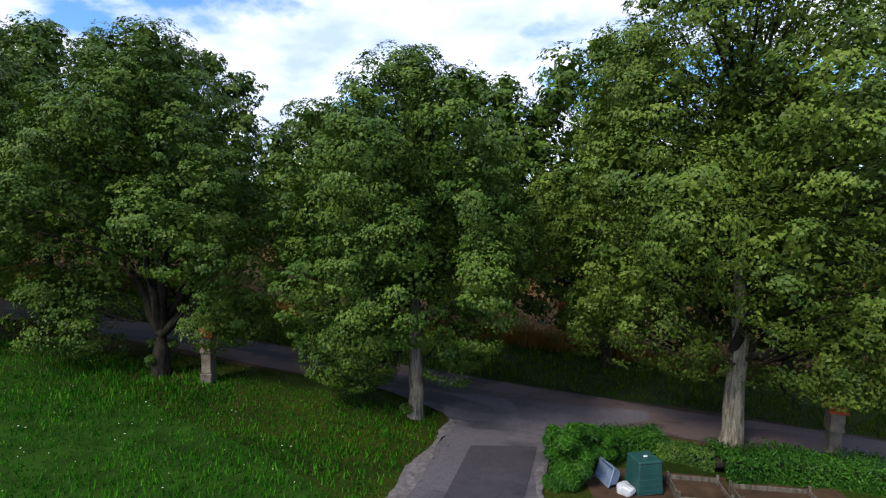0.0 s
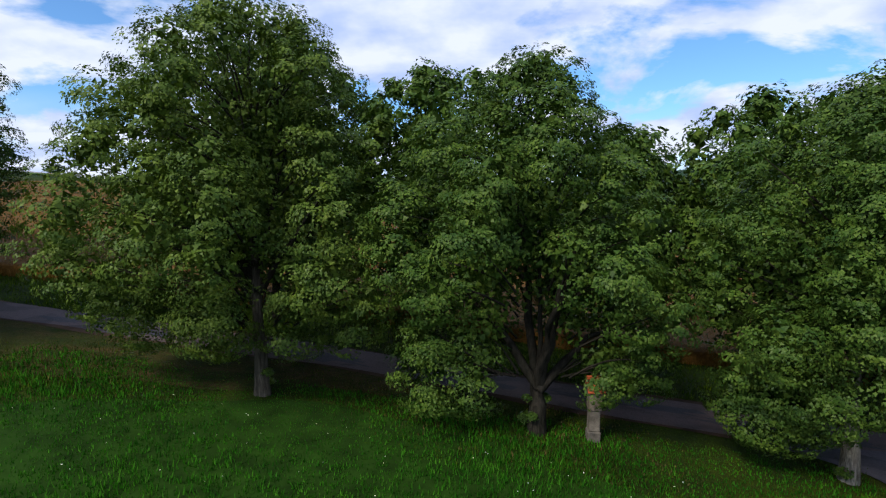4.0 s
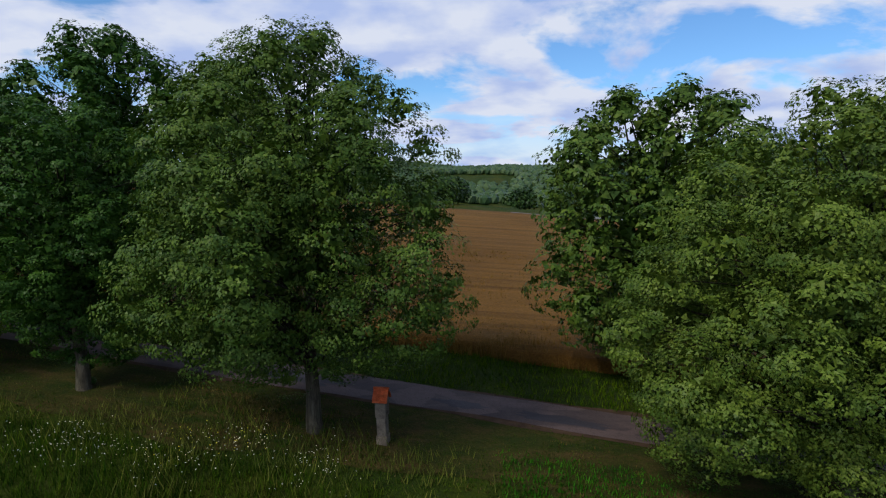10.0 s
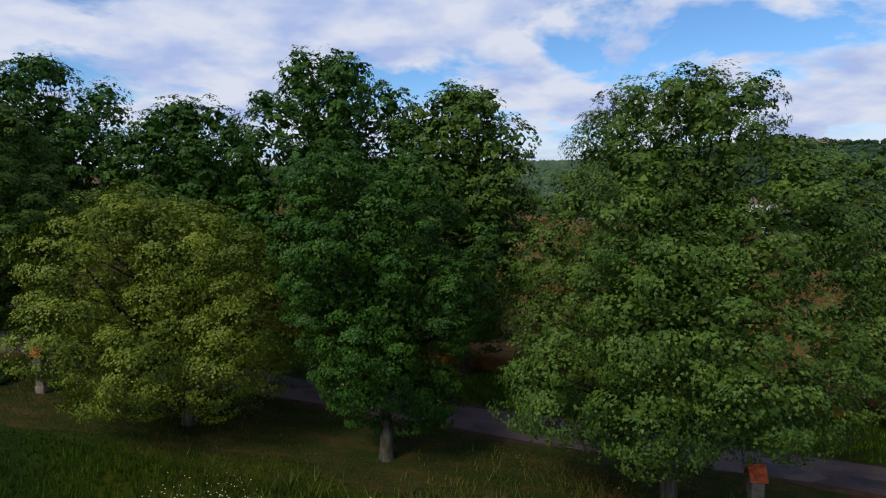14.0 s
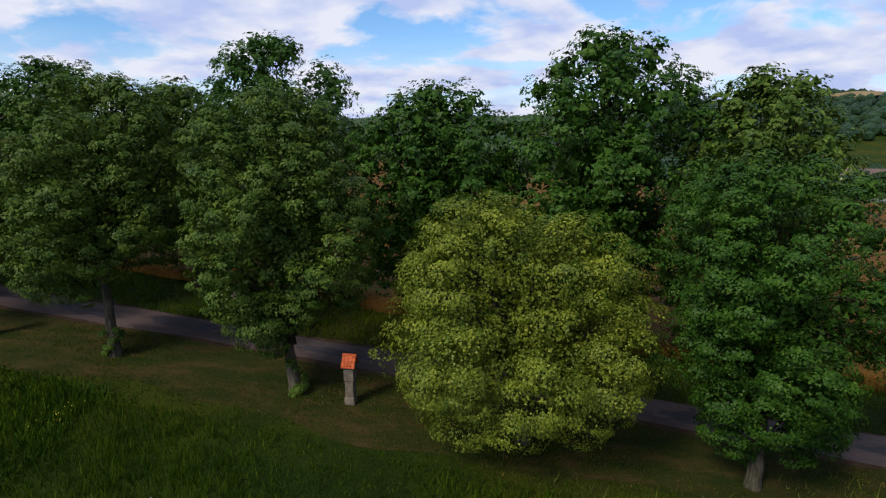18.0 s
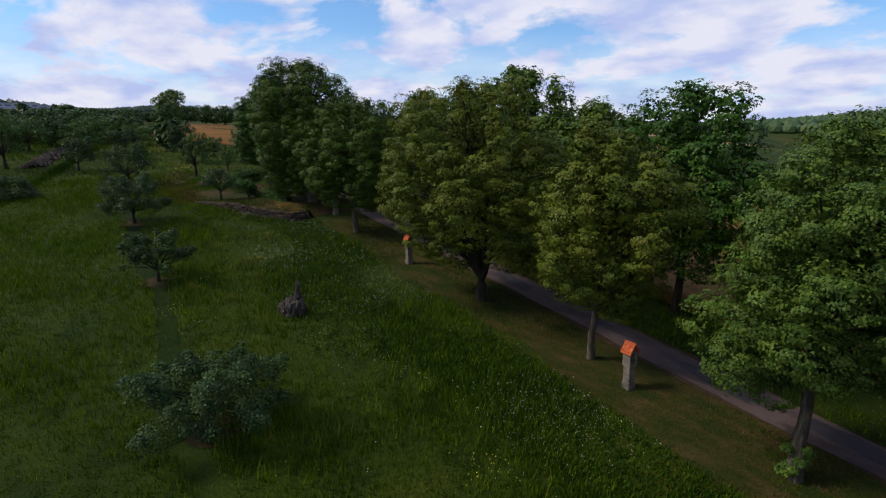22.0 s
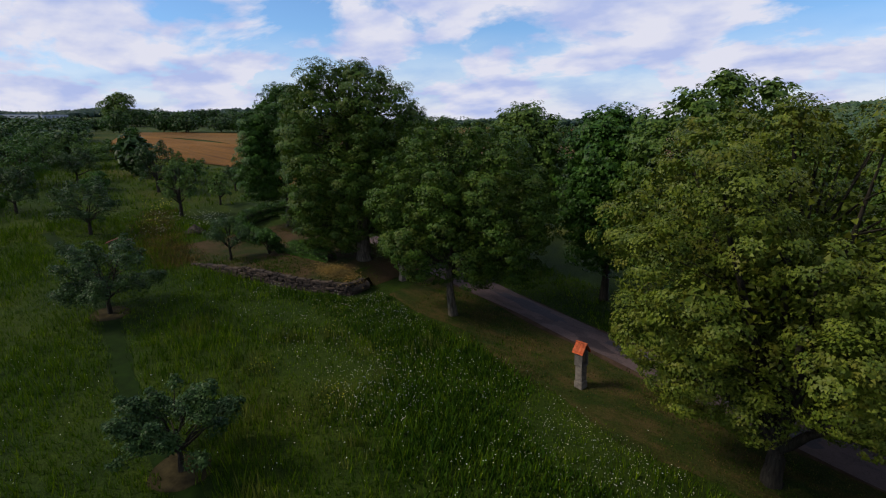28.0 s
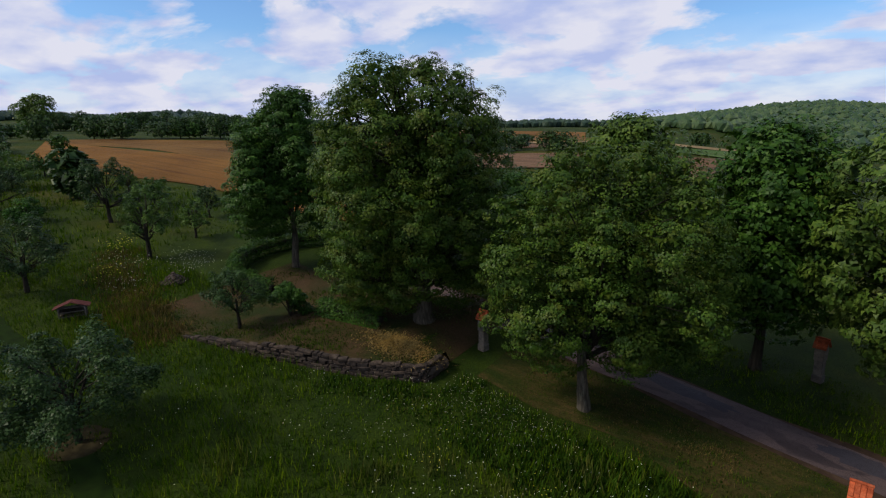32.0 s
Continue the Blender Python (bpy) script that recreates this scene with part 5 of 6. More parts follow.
# ---- stump, insect shelter, stone heap ----
def build_stump(x, y):
    rng = np.random.default_rng(81)
    th = thing("tree_stump", x, y, gz(x, y) - 0.05, 20, "dark weathered root stump with jagged splinters in the meadow", "stump")
    bm = bmesh.new()
    bmesh.ops.create_icosphere(bm, subdivisions=4, radius=1.0)
    for v in bm.verts:
        v.co.x *= 0.92
        v.co.y *= 0.7
        v.co.z = v.co.z * 0.72 + 0.35
        ridge = 0.16 * noise.noise(Vector((v.co.x * 7, v.co.y * 7, v.co.z * 1.2)))
        v.co *= 1 + noise.noise(v.co * 1.7) * 0.28 + ridge
        v.co.z += 0.3 * max(0, noise.noise(Vector((v.co.x * 5, v.co.y * 5, 3)))) * max(0, v.co.z)
    part("root_plate", bm, DEADWOOD, th)
    # one torn main spire and lower splinters round it
    for k in range(10):
        a = k * 0.63 + rng.normal(0, 0.2)
        if k == 0:
            p0, p2, w = np.array([0.2, 0.05, 0.5]), np.array([0.42, 0.1, 2.3]), 0.42
        elif k < 4:
            p0, w = np.array([0.25 + 0.16 * math.cos(2 * a), 0.16 * math.sin(2 * a), 0.6]), 0.2
            p2 = p0 + [rng.normal(0.06, 0.06), rng.normal(0, 0.06), rng.uniform(0.8, 1.4)]
        else:
            p0, w = np.array([0.6 * math.cos(a), 0.42 * math.sin(a), 0.35]), 0.17
            p2 = p0 * [1.25, 1.25, 1] + [rng.normal(0, 0.12), rng.normal(0, 0.12), rng.uniform(0.35, 0.8)]
        q = bezier(p0, (p0 + p2) / 2 + rng.normal(0, 0.07, 3), p2, 8)
        child("splinter", mesh_np("splinter", *tube(q, w * np.linspace(1, 0.12, 8) * rng.uniform(0.8, 1.15), 9, rng, 0.22), DEADWOOD), th)


build_stump(-87.9, 23.8)


def insect_shelter(x, y, rz):
    th = thing("insect_shelter", x, y, gz(x, y), rz, "low wooden shelter with a red gable roof and stacked logs", "shelter")
    for sx in (-0.8, 0.8):
        for sy in (-0.3, 0.3):
            part("post", box_bm(0.1, 0.1, 1.05, 0.01, Matrix.Translation((sx, sy, 0))), TIMBER, th)
    part("back_board", box_bm(1.6, 0.04, 0.8, 0.006, Matrix.Translation((0, 0.28, 0.22))), TIMBER, th)
    for z in (0.22, 0.62, 1.0):
        part("shelf", box_bm(1.66, 0.62, 0.05, 0.006, Matrix.Translation((0, 0, z))), TIMBER, th)
    for s in (-1, 1):
        b = box_bm(1.25, 0.95, 0.045, 0.008)
        b.transform(Matrix.Translation((0, 0, 1.52)) @ Matrix.Rotation(s * radians(24), 4, "Y") @ Matrix.Translation((s * 0.6, 0, 0)))
        part("roof_slope", b, ROOF_FADED, th, "faded dark red roof slope")
    rng = np.random.default_rng(3)
    for z in (0.27, 0.67):
        for k in range(13):
            v, f = tube([(-0.74 + 0.122 * k, -0.27, z + 0.07), (-0.74 + 0.122 * k, 0.2, z + 0.07)], [0.055, 0.055], 8)
            o = child("log", mesh_np("log", v, f, BARK, True), th)
            o.location.z = rng.uniform(0, 0.02)


insect_shelter(-129.4, 27.0, 62)
bpy.data.objects["insect_shelter"].scale = (0.86, 0.86, 0.72)


def stone_mesh(seed, sx, sy, sz):
    b = box_bm(sx, sy, sz, min(sx, sy, sz) * 0.16)
    roughen(b, 0.05, 4.5, seed)
    me = bpy.data.meshes.new("stone")
    b.to_mesh(me)
    b.free()
    me.materials.append(WALLSTONE)
    return me


STONES = [stone_mesh(i, 0.22 + 0.075 * i, 0.32, 0.165 + 0.022 * (i % 3)) for i in range(7)]


def build_wall():
    rng = np.random.default_rng(91)
    seg = np.r_[0, np.cumsum(np.hypot(*np.diff(WALL_PTS, axis=0).T))]
    at = lambda s: (float(np.interp(s, seg, WALL_PTS[:, 0])), float(np.interp(s, seg, WALL_PTS[:, 1])))
    th = tagged(new("wall_terrace"), "low curved dry stone wall of grey-brown rubble", "wall", "", "structure")
    core = []
    for s in np.linspace(0, seg[-1], 60):
        x, y = at(s)
        h = 0.86 * np.clip((x + 122.6) / 7, 0.02, 1)
        core.append((x, y + 0.40, gz(x, y) + h * 0.42))
    rad = [max(0.05, (p[2] - gz(p[0], p[1]))) for p in core]
    v, f = tube(np.array(core), np.array(rad) * 0.98, 8)
    child("core", mesh_np("core", v, f, MORTAR, True), th, "dark joints behind the stones")
    for course in range(5):
        s = rng.uniform(0, 0.3)
        while s < seg[-1] - 0.1:
            k = int(rng.integers(0, 7))
            w = 0.22 + 0.075 * k
            x, y = at(s + w / 2)
            h = 0.90 * np.clip((x + 122.6) / 7, 0.02, 1)
            z = course * 0.188 * (0.35 + 0.65 * np.clip((x + 122.6) / 7, 0.02, 1))
            s += w * rng.uniform(0.96, 1.06)
            if z > h - 0.1 or rng.uniform() < 0.03:
                continue
            a, b = at(s - 0.2), at(s + 0.2)
            ang = math.degrees(math.atan2(b[1] - a[1], b[0] - a[0]))
            o = child("stone", STONES[k], th)
            o.matrix_basis = pose(x + rng.normal(0, 0.02), y + rng.normal(0, 0.03), gz(x, y) - 0.04 + z, rng.normal(0, 3), rng.normal(0, 3), ang + rng.normal(0, 4)) @ Matrix.Diagonal((1, 1, rng.uniform(0.9, 1.15), 1))


build_wall()


def stone_heap(x, y, r, h, n, label, name="stone_heap"):
    rng = np.random.default_rng(int(abs(x)))
    th = thing(name, x, y, gz(x, y), 0, label, "stone heap")
    for k in range(n):
        u = rng.uniform(0, 1) ** 0.5
        a = rng.uniform(0, 6.28)
        o = child("stone", STONES[k % 7], th)
        o.matrix_basis = pose(r * u * math.cos(a), r * u * math.sin(a), max(0, h * (1 - u) - 0.08), *rng.uniform(-30, 30, 2), rng.uniform(0, 360)) @ Matrix.Diagonal((0.42, 0.5, 0.65, 1))
    bm = bmesh.new()
    bmesh.ops.create_cone(bm, cap_ends=True, segments=14, radius1=r, radius2=0.1, depth=h)
    bmesh.ops.translate(bm, verts=bm.verts, vec=(0, 0, h / 2 - 0.03))
    part("core", roughen(bm, 0.08, 2, 1), MORTAR, th)


stone_heap(-130.3, 33.9, 0.95, 0.7, 150, "round heap of grey field stones among white flowers")


def gravel_bank():
    """A long dark bank of broken stone at the orchard's edge."""
    rng = np.random.default_rng(93)
    n = 900
    t = rng.uniform(0, 1, n)
    x, y = -152.5 - 15.5 * t, 18.9 + 6.2 * t
    w = rng.normal(0, 0.75, n)
    x, y = x - 0.27 * w, y + 0.96 * w
    z = ground(x, y) + 0.4 * np.exp(-(w / 1.6) ** 2) - 0.05
    base = np.array([[1, 0, 0], [-0.5, 0.87, 0], [-0.5, -0.87, 0], [0, 0, 0.9], [0, 0, -0.6]])
    sc = rng.uniform(0.18, 0.4, n)
    v = (np.stack([x, y, z], 1)[:, None] + (base[None] * sc[:, None, None] + rng.normal(0, 0.08, (n, 5, 3)))).reshape(-1, 3)
    tri = np.array([[0, 1, 3], [1, 2, 3], [2, 0, 3], [1, 0, 4], [2, 1, 4], [0, 2, 4]])
    f = (np.arange(n)[:, None, None] * 5 + tri).reshape(-1, 3)
    tagged(new("stone_bank", mesh_np("stone_bank", v, f, MORTAR)), "long dark bank of broken stone at the orchard edge", "stone bank", "", "stuff")


gravel_bank()


# ---- distance: belts of trees, forest, houses, halls, wind turbines ----
def coarse_tree(x, y, h, r, seed, leaf=None, label="dark green tree in the field hedge", leaves=950, blade=0.8, group="field trees"):
    rng = np.random.default_rng(seed)
    th = thing("tree", x, y, gz(x, y), 0, label, "tree", group)
    c, s, _ = boughs(rng, dome(h, h * 0.08, r), 0.95, 30, r * 0.42)
    v, f = tube([(0, 0, -0.3), (0, 0, h * 0.35), (0.1, 0, h * 0.7)], [h * 0.03, h * 0.022, h * 0.008], 6)
    child("trunk", mesh_np("trunk", v, f, BARK_DARK, True), th)
    child("crown", mesh_np("crown", *leaves_on(c, s, leaves, blade, rng, np.array([0, 0, h * 0.4]), flat=0.8), leaf or LEAF_FAR), th)


coarse_tree(-397, 113, 17.5, 9.5, 201, LEAF, "tall round green tree that stands alone by the fields", 8000, 0.8)
rngd = np.random.default_rng(77)
EDGE = "dense dark green tree at the orchard's far edge"
for k in range(26):
    t = k / 25
    coarse_tree(-225 - 120 * t + rngd.normal(0, 6), -62 + 128 * t + rngd.normal(0, 9), rngd.uniform(3.8, 5.0), rngd.uniform(4.5, 6.5), 210 + k)
# a hedge of trees along the top of the golden field
for k in range(24):
    t = k / 23
    coarse_tree(-292 + 92 * t + rngd.normal(0, 4), 82 + 66 * t + rngd.normal(0, 4), rngd.uniform(4.5, 7.5), rngd.uniform(4, 6), 240 + k, None if k % 3 else LEAF_DARK, "green tree in the hedge above the golden field", 1400, 0.6)
for k in range(16):
    coarse_tree(-205 + rngd.normal(0, 20), 4 + rngd.normal(0, 18), rngd.uniform(4, 7), rngd.uniform(2.5, 4), 270 + k, LEAF_FAR, "old fruit tree at the far side of the orchard")
for k in range(22):
    coarse_tree(-186 + rngd.uniform(-15, 15), 17 + rngd.uniform(-19, 15), rngd.uniform(3.6, 5.4), rngd.uniform(2.8, 4.2), 620 + k, LEAF_FAR, "old dark green fruit tree in the crowded orchard", 1500, 0.36)
for k in range(12):
    coarse_tree(-66 + 9 * k + rngd.normal(0, 5), 150 + rngd.normal(0, 14), rngd.uniform(4, 7), rngd.uniform(3.5, 6), 290 + k)
for k in range(12):
    coarse_tree(30 + 14 * k + rngd.normal(0, 6), 190 + rngd.normal(0, 30), rngd.uniform(6, 11), rngd.uniform(4, 6), 310 + k)
# bushes between the far fields
for k, (az, far) in enumerate(((33, 124), (31.5, 127), (30, 128), (28.2, 131), (32, 170), (30.5, 168), (29, 169), (27.4, 171), (25, 126), (23.6, 128), (36, 126), (35, 170), (10.5, 158), (16, 122), (17.5, 121))):
    coarse_tree(*far_spot(az, far), rngd.uniform(2.6, 4.6), rngd.uniform(2.4, 4.0), 330 + k, None, "green bush in a hedge between the far fields", 900, 0.5)
for k in range(34):
    coarse_tree(-216 + rngd.normal(0, 16), 12 + rngd.normal(0, 20), rngd.uniform(4.2, 6.0), rngd.uniform(3.6, 5.4), 360 + k, LEAF_FAR, EDGE, 1300, 0.58)
for k in range(26):
    coarse_tree(16 + 4.4 * k + rngd.normal(0, 5), 124 - 0.1 * k + abs(rngd.normal(0, 26)), rngd.uniform(4.0, 7.0), rngd.uniform(3.5, 5.5), 430 + k)
for k in range(44):
    fx = -212 - 74 * rngd.uniform(0, 1)
    coarse_tree(fx, 46 - 0.26 * (fx + 212) - 24 * rngd.uniform(0, 1), rngd.uniform(3.8, 5.4), rngd.uniform(3.8, 5.6), 470 + k, LEAF_FAR, EDGE, 1200, 0.62)
for k in range(30):
    t = k / 29
    coarse_tree(-575 + 90 * t + rngd.normal(0, 8), 168 + 120 * t + rngd.normal(0, 8), rngd.uniform(9, 15), rngd.uniform(7, 10), 510 + k, LEAF_FAR, "green tree in the belt behind the golden field", 1500, 1.0)
for k in range(28):
    coarse_tree(-300 - 140 * rngd.uniform(0, 1), 34 + 50 * rngd.uniform(0, 1), rngd.uniform(3.4, 4.8), rngd.uniform(4.5, 6.5), 550 + k, LEAF_FAR, "dark tree in the wooded strip before the fields", 1200, 0.8)
coarse_tree(-226, 61.2, 3.4, 2.0, 350, LEAF_DARK, "round bush that stands in the golden field", 1100, 0.4)


def forest(name, az0, az1, r0, r1, count, seed, lo, hi, label, mat):
    rng = np.random.default_rng(seed)
    a = np.radians(rng.uniform(az0, az1, count))
    r = np.sqrt(rng.uniform(r0**2, r1**2, count))
    x, y = -45 - r * np.sin(a), 20 + r * np.cos(a)
    clear = (np.hypot(x - 232, y - 458) < 46) | (np.hypot((x - 435) * 0.5, y - 822) < 24) | (np.hypot((x - 530) * 0.45, y - 826) < 28) | (np.hypot(x - 224, y - 405) < 36) | (np.sin(x * 0.011 + 1.3) * np.sin(y * 0.009 + 0.4) > 0.72)
    x, y = x[~clear], y[~clear]
    n = len(x)
    s = rng.uniform(lo, hi, n)
    bm = bmesh.new()
    bmesh.ops.create_icosphere(bm, subdivisions=1, radius=1.0)
    bv = np.array([v.co[:] for v in bm.verts])
    bf = np.array([[v.index for v in f.verts] for f in bm.faces])
    bm.free()
    p = bv[None] * (1 + rng.normal(0, 0.10, (n, len(bv), 1))) * s[:, None, None] * np.array([1, 1, 1.0])
    p += np.stack([x, y, ground(x, y) + s * 0.7], 1)[:, None]
    f = (np.arange(n)[:, None, None] * len(bv) + bf).reshape(-1, 3)
    tagged(new(name, mesh_np(name, p.reshape(-1, 3), f, mat)), label, "forest", "", "stuff")


forest("forest_hill", -18, 22, 520, 1180, 3800, 401, 4.0, 6.8, "dense mixed wood over the far hills", FOREST)
forest("forest_hill_dark", -66, -18, 430, 1180, 4600, 404, 4.0, 6.8, "dark dense wood on the steep far hill", FOREST_DEEP)
forest("valley_grove", -56, -16, 300, 640, 900, 405, 2.6, 4.6, "dark grove of trees in the valley round the houses", FOREST_DEEP)
forest("forest_ridge", 22, 74, 640, 1080, 3800, 402, 4.0, 6.0, "dark line of forest along the horizon", FOREST_DARK)
forest("forest_ridge_west", 74, 112, 890, 1120, 2400, 403, 4.0, 6.0, "dark line of forest behind the factory halls", FOREST_DARK)


def house(x, y, w, d, h, rz, seed):
    th = thing("house", x, y, gz(x, y) - 0.3, rz, "distant white house with a dark pitched roof", "house", "village houses")
    part("wall", box_bm(w, d, h), RENDER_WHITE, th)
    bm = bmesh.new()
    o, hh = 0.5, d * 0.42
    A = [bm.verts.new((sx * (w / 2 + o), yy, zz)) for sx in (-1, 1) for yy, zz in ((-d / 2 - o, h - 0.2), (d / 2 + o, h - 0.2), (0, h + hh))]
    for q in ((0, 1, 2), (5, 4, 3), (0, 2, 5, 3), (2, 1, 4, 5), (1, 0, 3, 4)):
        bm.faces.new([A[i] for i in q])
    roof = part("roof", bm, HOUSE_ROOF, th)
    part("chimney", box_bm(0.6, 0.6, 1.6, 0, Matrix.Translation((w * 0.2, 0, h + hh - 0.9))), HOUSE_ROOF, roof)
    for s in (-1, 1):
        for k in (-0.3, 0.0, 0.3):
            part("window", box_bm(1.1, 0.08, 1.3, 0, Matrix.Translation((k * w, s * (d / 2 + 0.02), h * 0.45))), WINDOW, th)


for k, (hx, hy, w, d, h, rz) in enumerate(((66, 205, 12, 8.5, 4.6, 20), (82, 216, 10, 8.5, 4.6, -15), (232, 470, 24, 13, 8.0, -25), (256, 474, 13, 9, 5.5, 30),
                                           (205, 462, 11, 9, 5.0, 60), (218, 414, 12, 8, 4.5, -20), (236, 404, 60, 14, 4.2, -28), (150, 300, 11, 8.5, 4.6, 25))):
    house(hx, hy, w, d, h, rz, k)


def guard_rail():
    th = thing("guard_rail", 0, 0, 0, 0, "grey steel guard rail along the road on the crest", "guard rail")
    at = lambda x: (x, float(road_y(x)) + 94.3 + 0.12 * x)
    for k in range(25):
        x, y = at(14 + 4 * k)
        part("post", box_bm(0.10, 0.12, 1.35, 0.01, Matrix.Translation((x, y, gz(x, y) - 0.15))), GALVANISED, th)
        if k < 24:
            x2, y2 = at(18 + 4 * k)
            mid, turn = ((x + x2) / 2, (y + y2) / 2), math.atan2(y2 - y, x2 - x)
            drop = math.atan2(gz(x2, y2) - gz(x, y), math.hypot(x2 - x, y2 - y))
            m = Matrix.Translation((mid[0], mid[1] - 0.08, gz(*mid) + 0.82)) @ Matrix.Rotation(turn, 4, "Z") @ Matrix.Rotation(-drop, 4, "Y")
            part("rail", box_bm(4.02, 0.06, 0.34, 0.02, m), GALVANISED, th)


guard_rail()


def hall(x, y, w, d, h, rz, mat, label):
    th = thing("factory_hall", x, y, gz(x, y) - 0.5, rz, label, "factory hall", "factory halls")
    part("wall", box_bm(w, d, h), mat, th)
    part("roof", box_bm(w + 0.8, d + 0.8, 0.7, 0, Matrix.Translation((0, 0, h))), SHEET_METAL, th)
    for k in range(6):
        part("window", box_bm(w * 0.1, 0.2, h * 0.22, 0, Matrix.Translation((w * (-0.4 + 0.16 * k), -d / 2 - 0.03, h * 0.55))), WINDOW, th)


for k, (az, rr, w, h) in enumerate(((88.3, 790, 62, 11), (84.6, 820, 52, 9), (82.3, 830, 30, 10), (79.8, 840, 40, 8), (93.0, 780, 50, 10), (77.3, 850, 26, 8))):
    hall(-62 - rr * math.sin(radians(az)), 10 + rr * math.cos(radians(az)), w, 20, h * 0.72, az + 6 * (k % 3) - 6, RENDER_WHITE if k % 3 == 0 else SHEET_METAL, "distant long white factory hall with a flat roof")
tagged(new("garden_shed"), "small grey shed among the orchard trees", "shed")
shed = bpy.data.objects["garden_shed"]
shed.matrix_basis = pose(-206.5, 42.0, gz(-206.5, 42.0) - 0.1, 0, 0, 70)
part("wall", box_bm(4.2, 3.0, 2.2), TIMBER, shed)
part("roof", box_bm(4.8, 3.6, 0.25, 0.05, Matrix.Translation((0, 0, 2.2))), SHEET_METAL, shed)


def turbine(az, rr, h):
    x, y = -70 - rr * math.sin(radians(az)), 15 + rr * math.cos(radians(az))
    th = thing("wind_turbine", x, y, gz(x, y), 200, "white wind turbine on the wooded ridge", "wind turbine", "wind turbines")
    v, f = tube([(0, 0, -5), (0, 0, h)], [2.2, 1.3], 10)
    child("tower", mesh_np("tower", v, f, RENDER_WHITE, True), th)
    part("nacelle", box_bm(3, 8, 3, 0.4, Matrix.Translation((0, 0, h - 1))), RENDER_WHITE, th)
    for k in range(3):
        a = radians(20 + 120 * k)
        v, f = tube([(0, -4.5, h + 0.5), (math.sin(a) * 8, -4.5, h + 0.5 + math.cos(a) * 8), (math.sin(a) * 17, -4.5, h + 0.5 + math.cos(a) * 17)], [1.1, 1.3, 0.3], 6)
        child("blade", mesh_np("blade", v, f, RENDER_WHITE, True), th)


for az, rr, h in ((4.3, 2900, 46), (0.2, 3000, 48), (-3.6, 2900, 50), (11.0, 3050, 42)):
    turbine(az, rr, h)


# ---- grass, flowers, wheat ears ----
TRAIL = np.array([[-80.0, 14.4], [-87.0, 16.2], [-96.4, 18.7], [-105.8, 19.6], [-112.8, 21.3], [-120.0, 22.7], [-128.0, 23.6], [-140.0, 24.0]])


def off_trail(x, y):
    return np.abs(y - np.interp(-x, -TRAIL[:, 0], TRAIL[:, 1])) > 0.55


def blades(name, x, y, lo, hi, width, per, mat, seed, label, lift=0.0, bend=0.35, category="grass"):
    """Tufts of grass at x, y: per blades each, one bent triangle a blade."""
    rng = np.random.default_rng(seed)
    x, y = np.repeat(x, per), np.repeat(y, per)
    n = len(x)
    x, y = x + rng.normal(0, 0.13, n), y + rng.normal(0, 0.13, n)
    z = ground(x, y) + (lift(x, y) if callable(lift) else lift)
    patchy = 0.75 + 0.5 * np.clip(np.sin(x * 0.37 + 1.3 * np.sin(y * 0.29)) * np.sin(y * 0.43 + np.sin(x * 0.21)), -0.8, 1)
    h = rng.uniform(lo, hi, n) * patchy
    a = rng.uniform(0, 6.28, n)
    b = rng.uniform(0, 6.28, n)
    wd = width * rng.uniform(0.6, 1.3, n)
    ca, sa = np.cos(a) * wd, np.sin(a) * wd
    p = np.stack([np.stack([x - ca, y - sa, z - 0.03], 1), np.stack([x + ca, y + sa, z - 0.03], 1),
                  np.stack([x + np.cos(b) * h * bend, y + np.sin(b) * h * bend, z + h], 1)], 1).reshape(-1, 3)
    tagged(new(name, mesh_np(name, p, np.arange(len(p)).reshape(-1, 3), mat)), label, category, "", "stuff")


def scatter(seed, n, x0, x1, d0, d1):
    rng = np.random.default_rng(seed)
    x = rng.uniform(x0, x1, n)
    d = rng.uniform(d0, d1, n)
    if d0 < -10:
        ok = (x + rng.exponential(3.0, n) < x1 + 3) & (x - rng.exponential(3.0, n) > x0 - 3) & (d - rng.exponential(4.0, n) > d0)
        x, d = x[ok], d[ok]
    return x, road_y(x) + d


def meadow_mask(x, y):
    inside = (x > -127) & (x < -106.6) & (y > np.interp(x, WX, WY) - 0.25)
    return ~inside & off_trail(x, y) & (y < road_y(x) - 2.4)


# the strip's dark colour stands in for shade from the grass beside it
def lay_trail():
    xs = np.linspace(-80, -139, 90)
    y = np.interp(-xs, -TRAIL[:, 0], TRAIL[:, 1])
    w = 0.55 + 0.08 * np.sin(xs * 1.7)
    v = np.stack([np.stack([xs, y + k * w, ground(xs, y + k * w) + 0.02], 1) for k in (-1, 0, 1)], 1).reshape(-1, 3)
    i = np.arange(89)[:, None] * 3 + np.arange(2)
    f = np.stack([i, i + 1, i + 4, i + 3], -1).reshape(-1, 4)
    tagged(new("trail", mesh_np("trail", v, f, TROD_SHADED, True)), "narrow trodden trail, its colour darkened for the shade of the tall grass", "trail", "", "structure")


lay_trail()


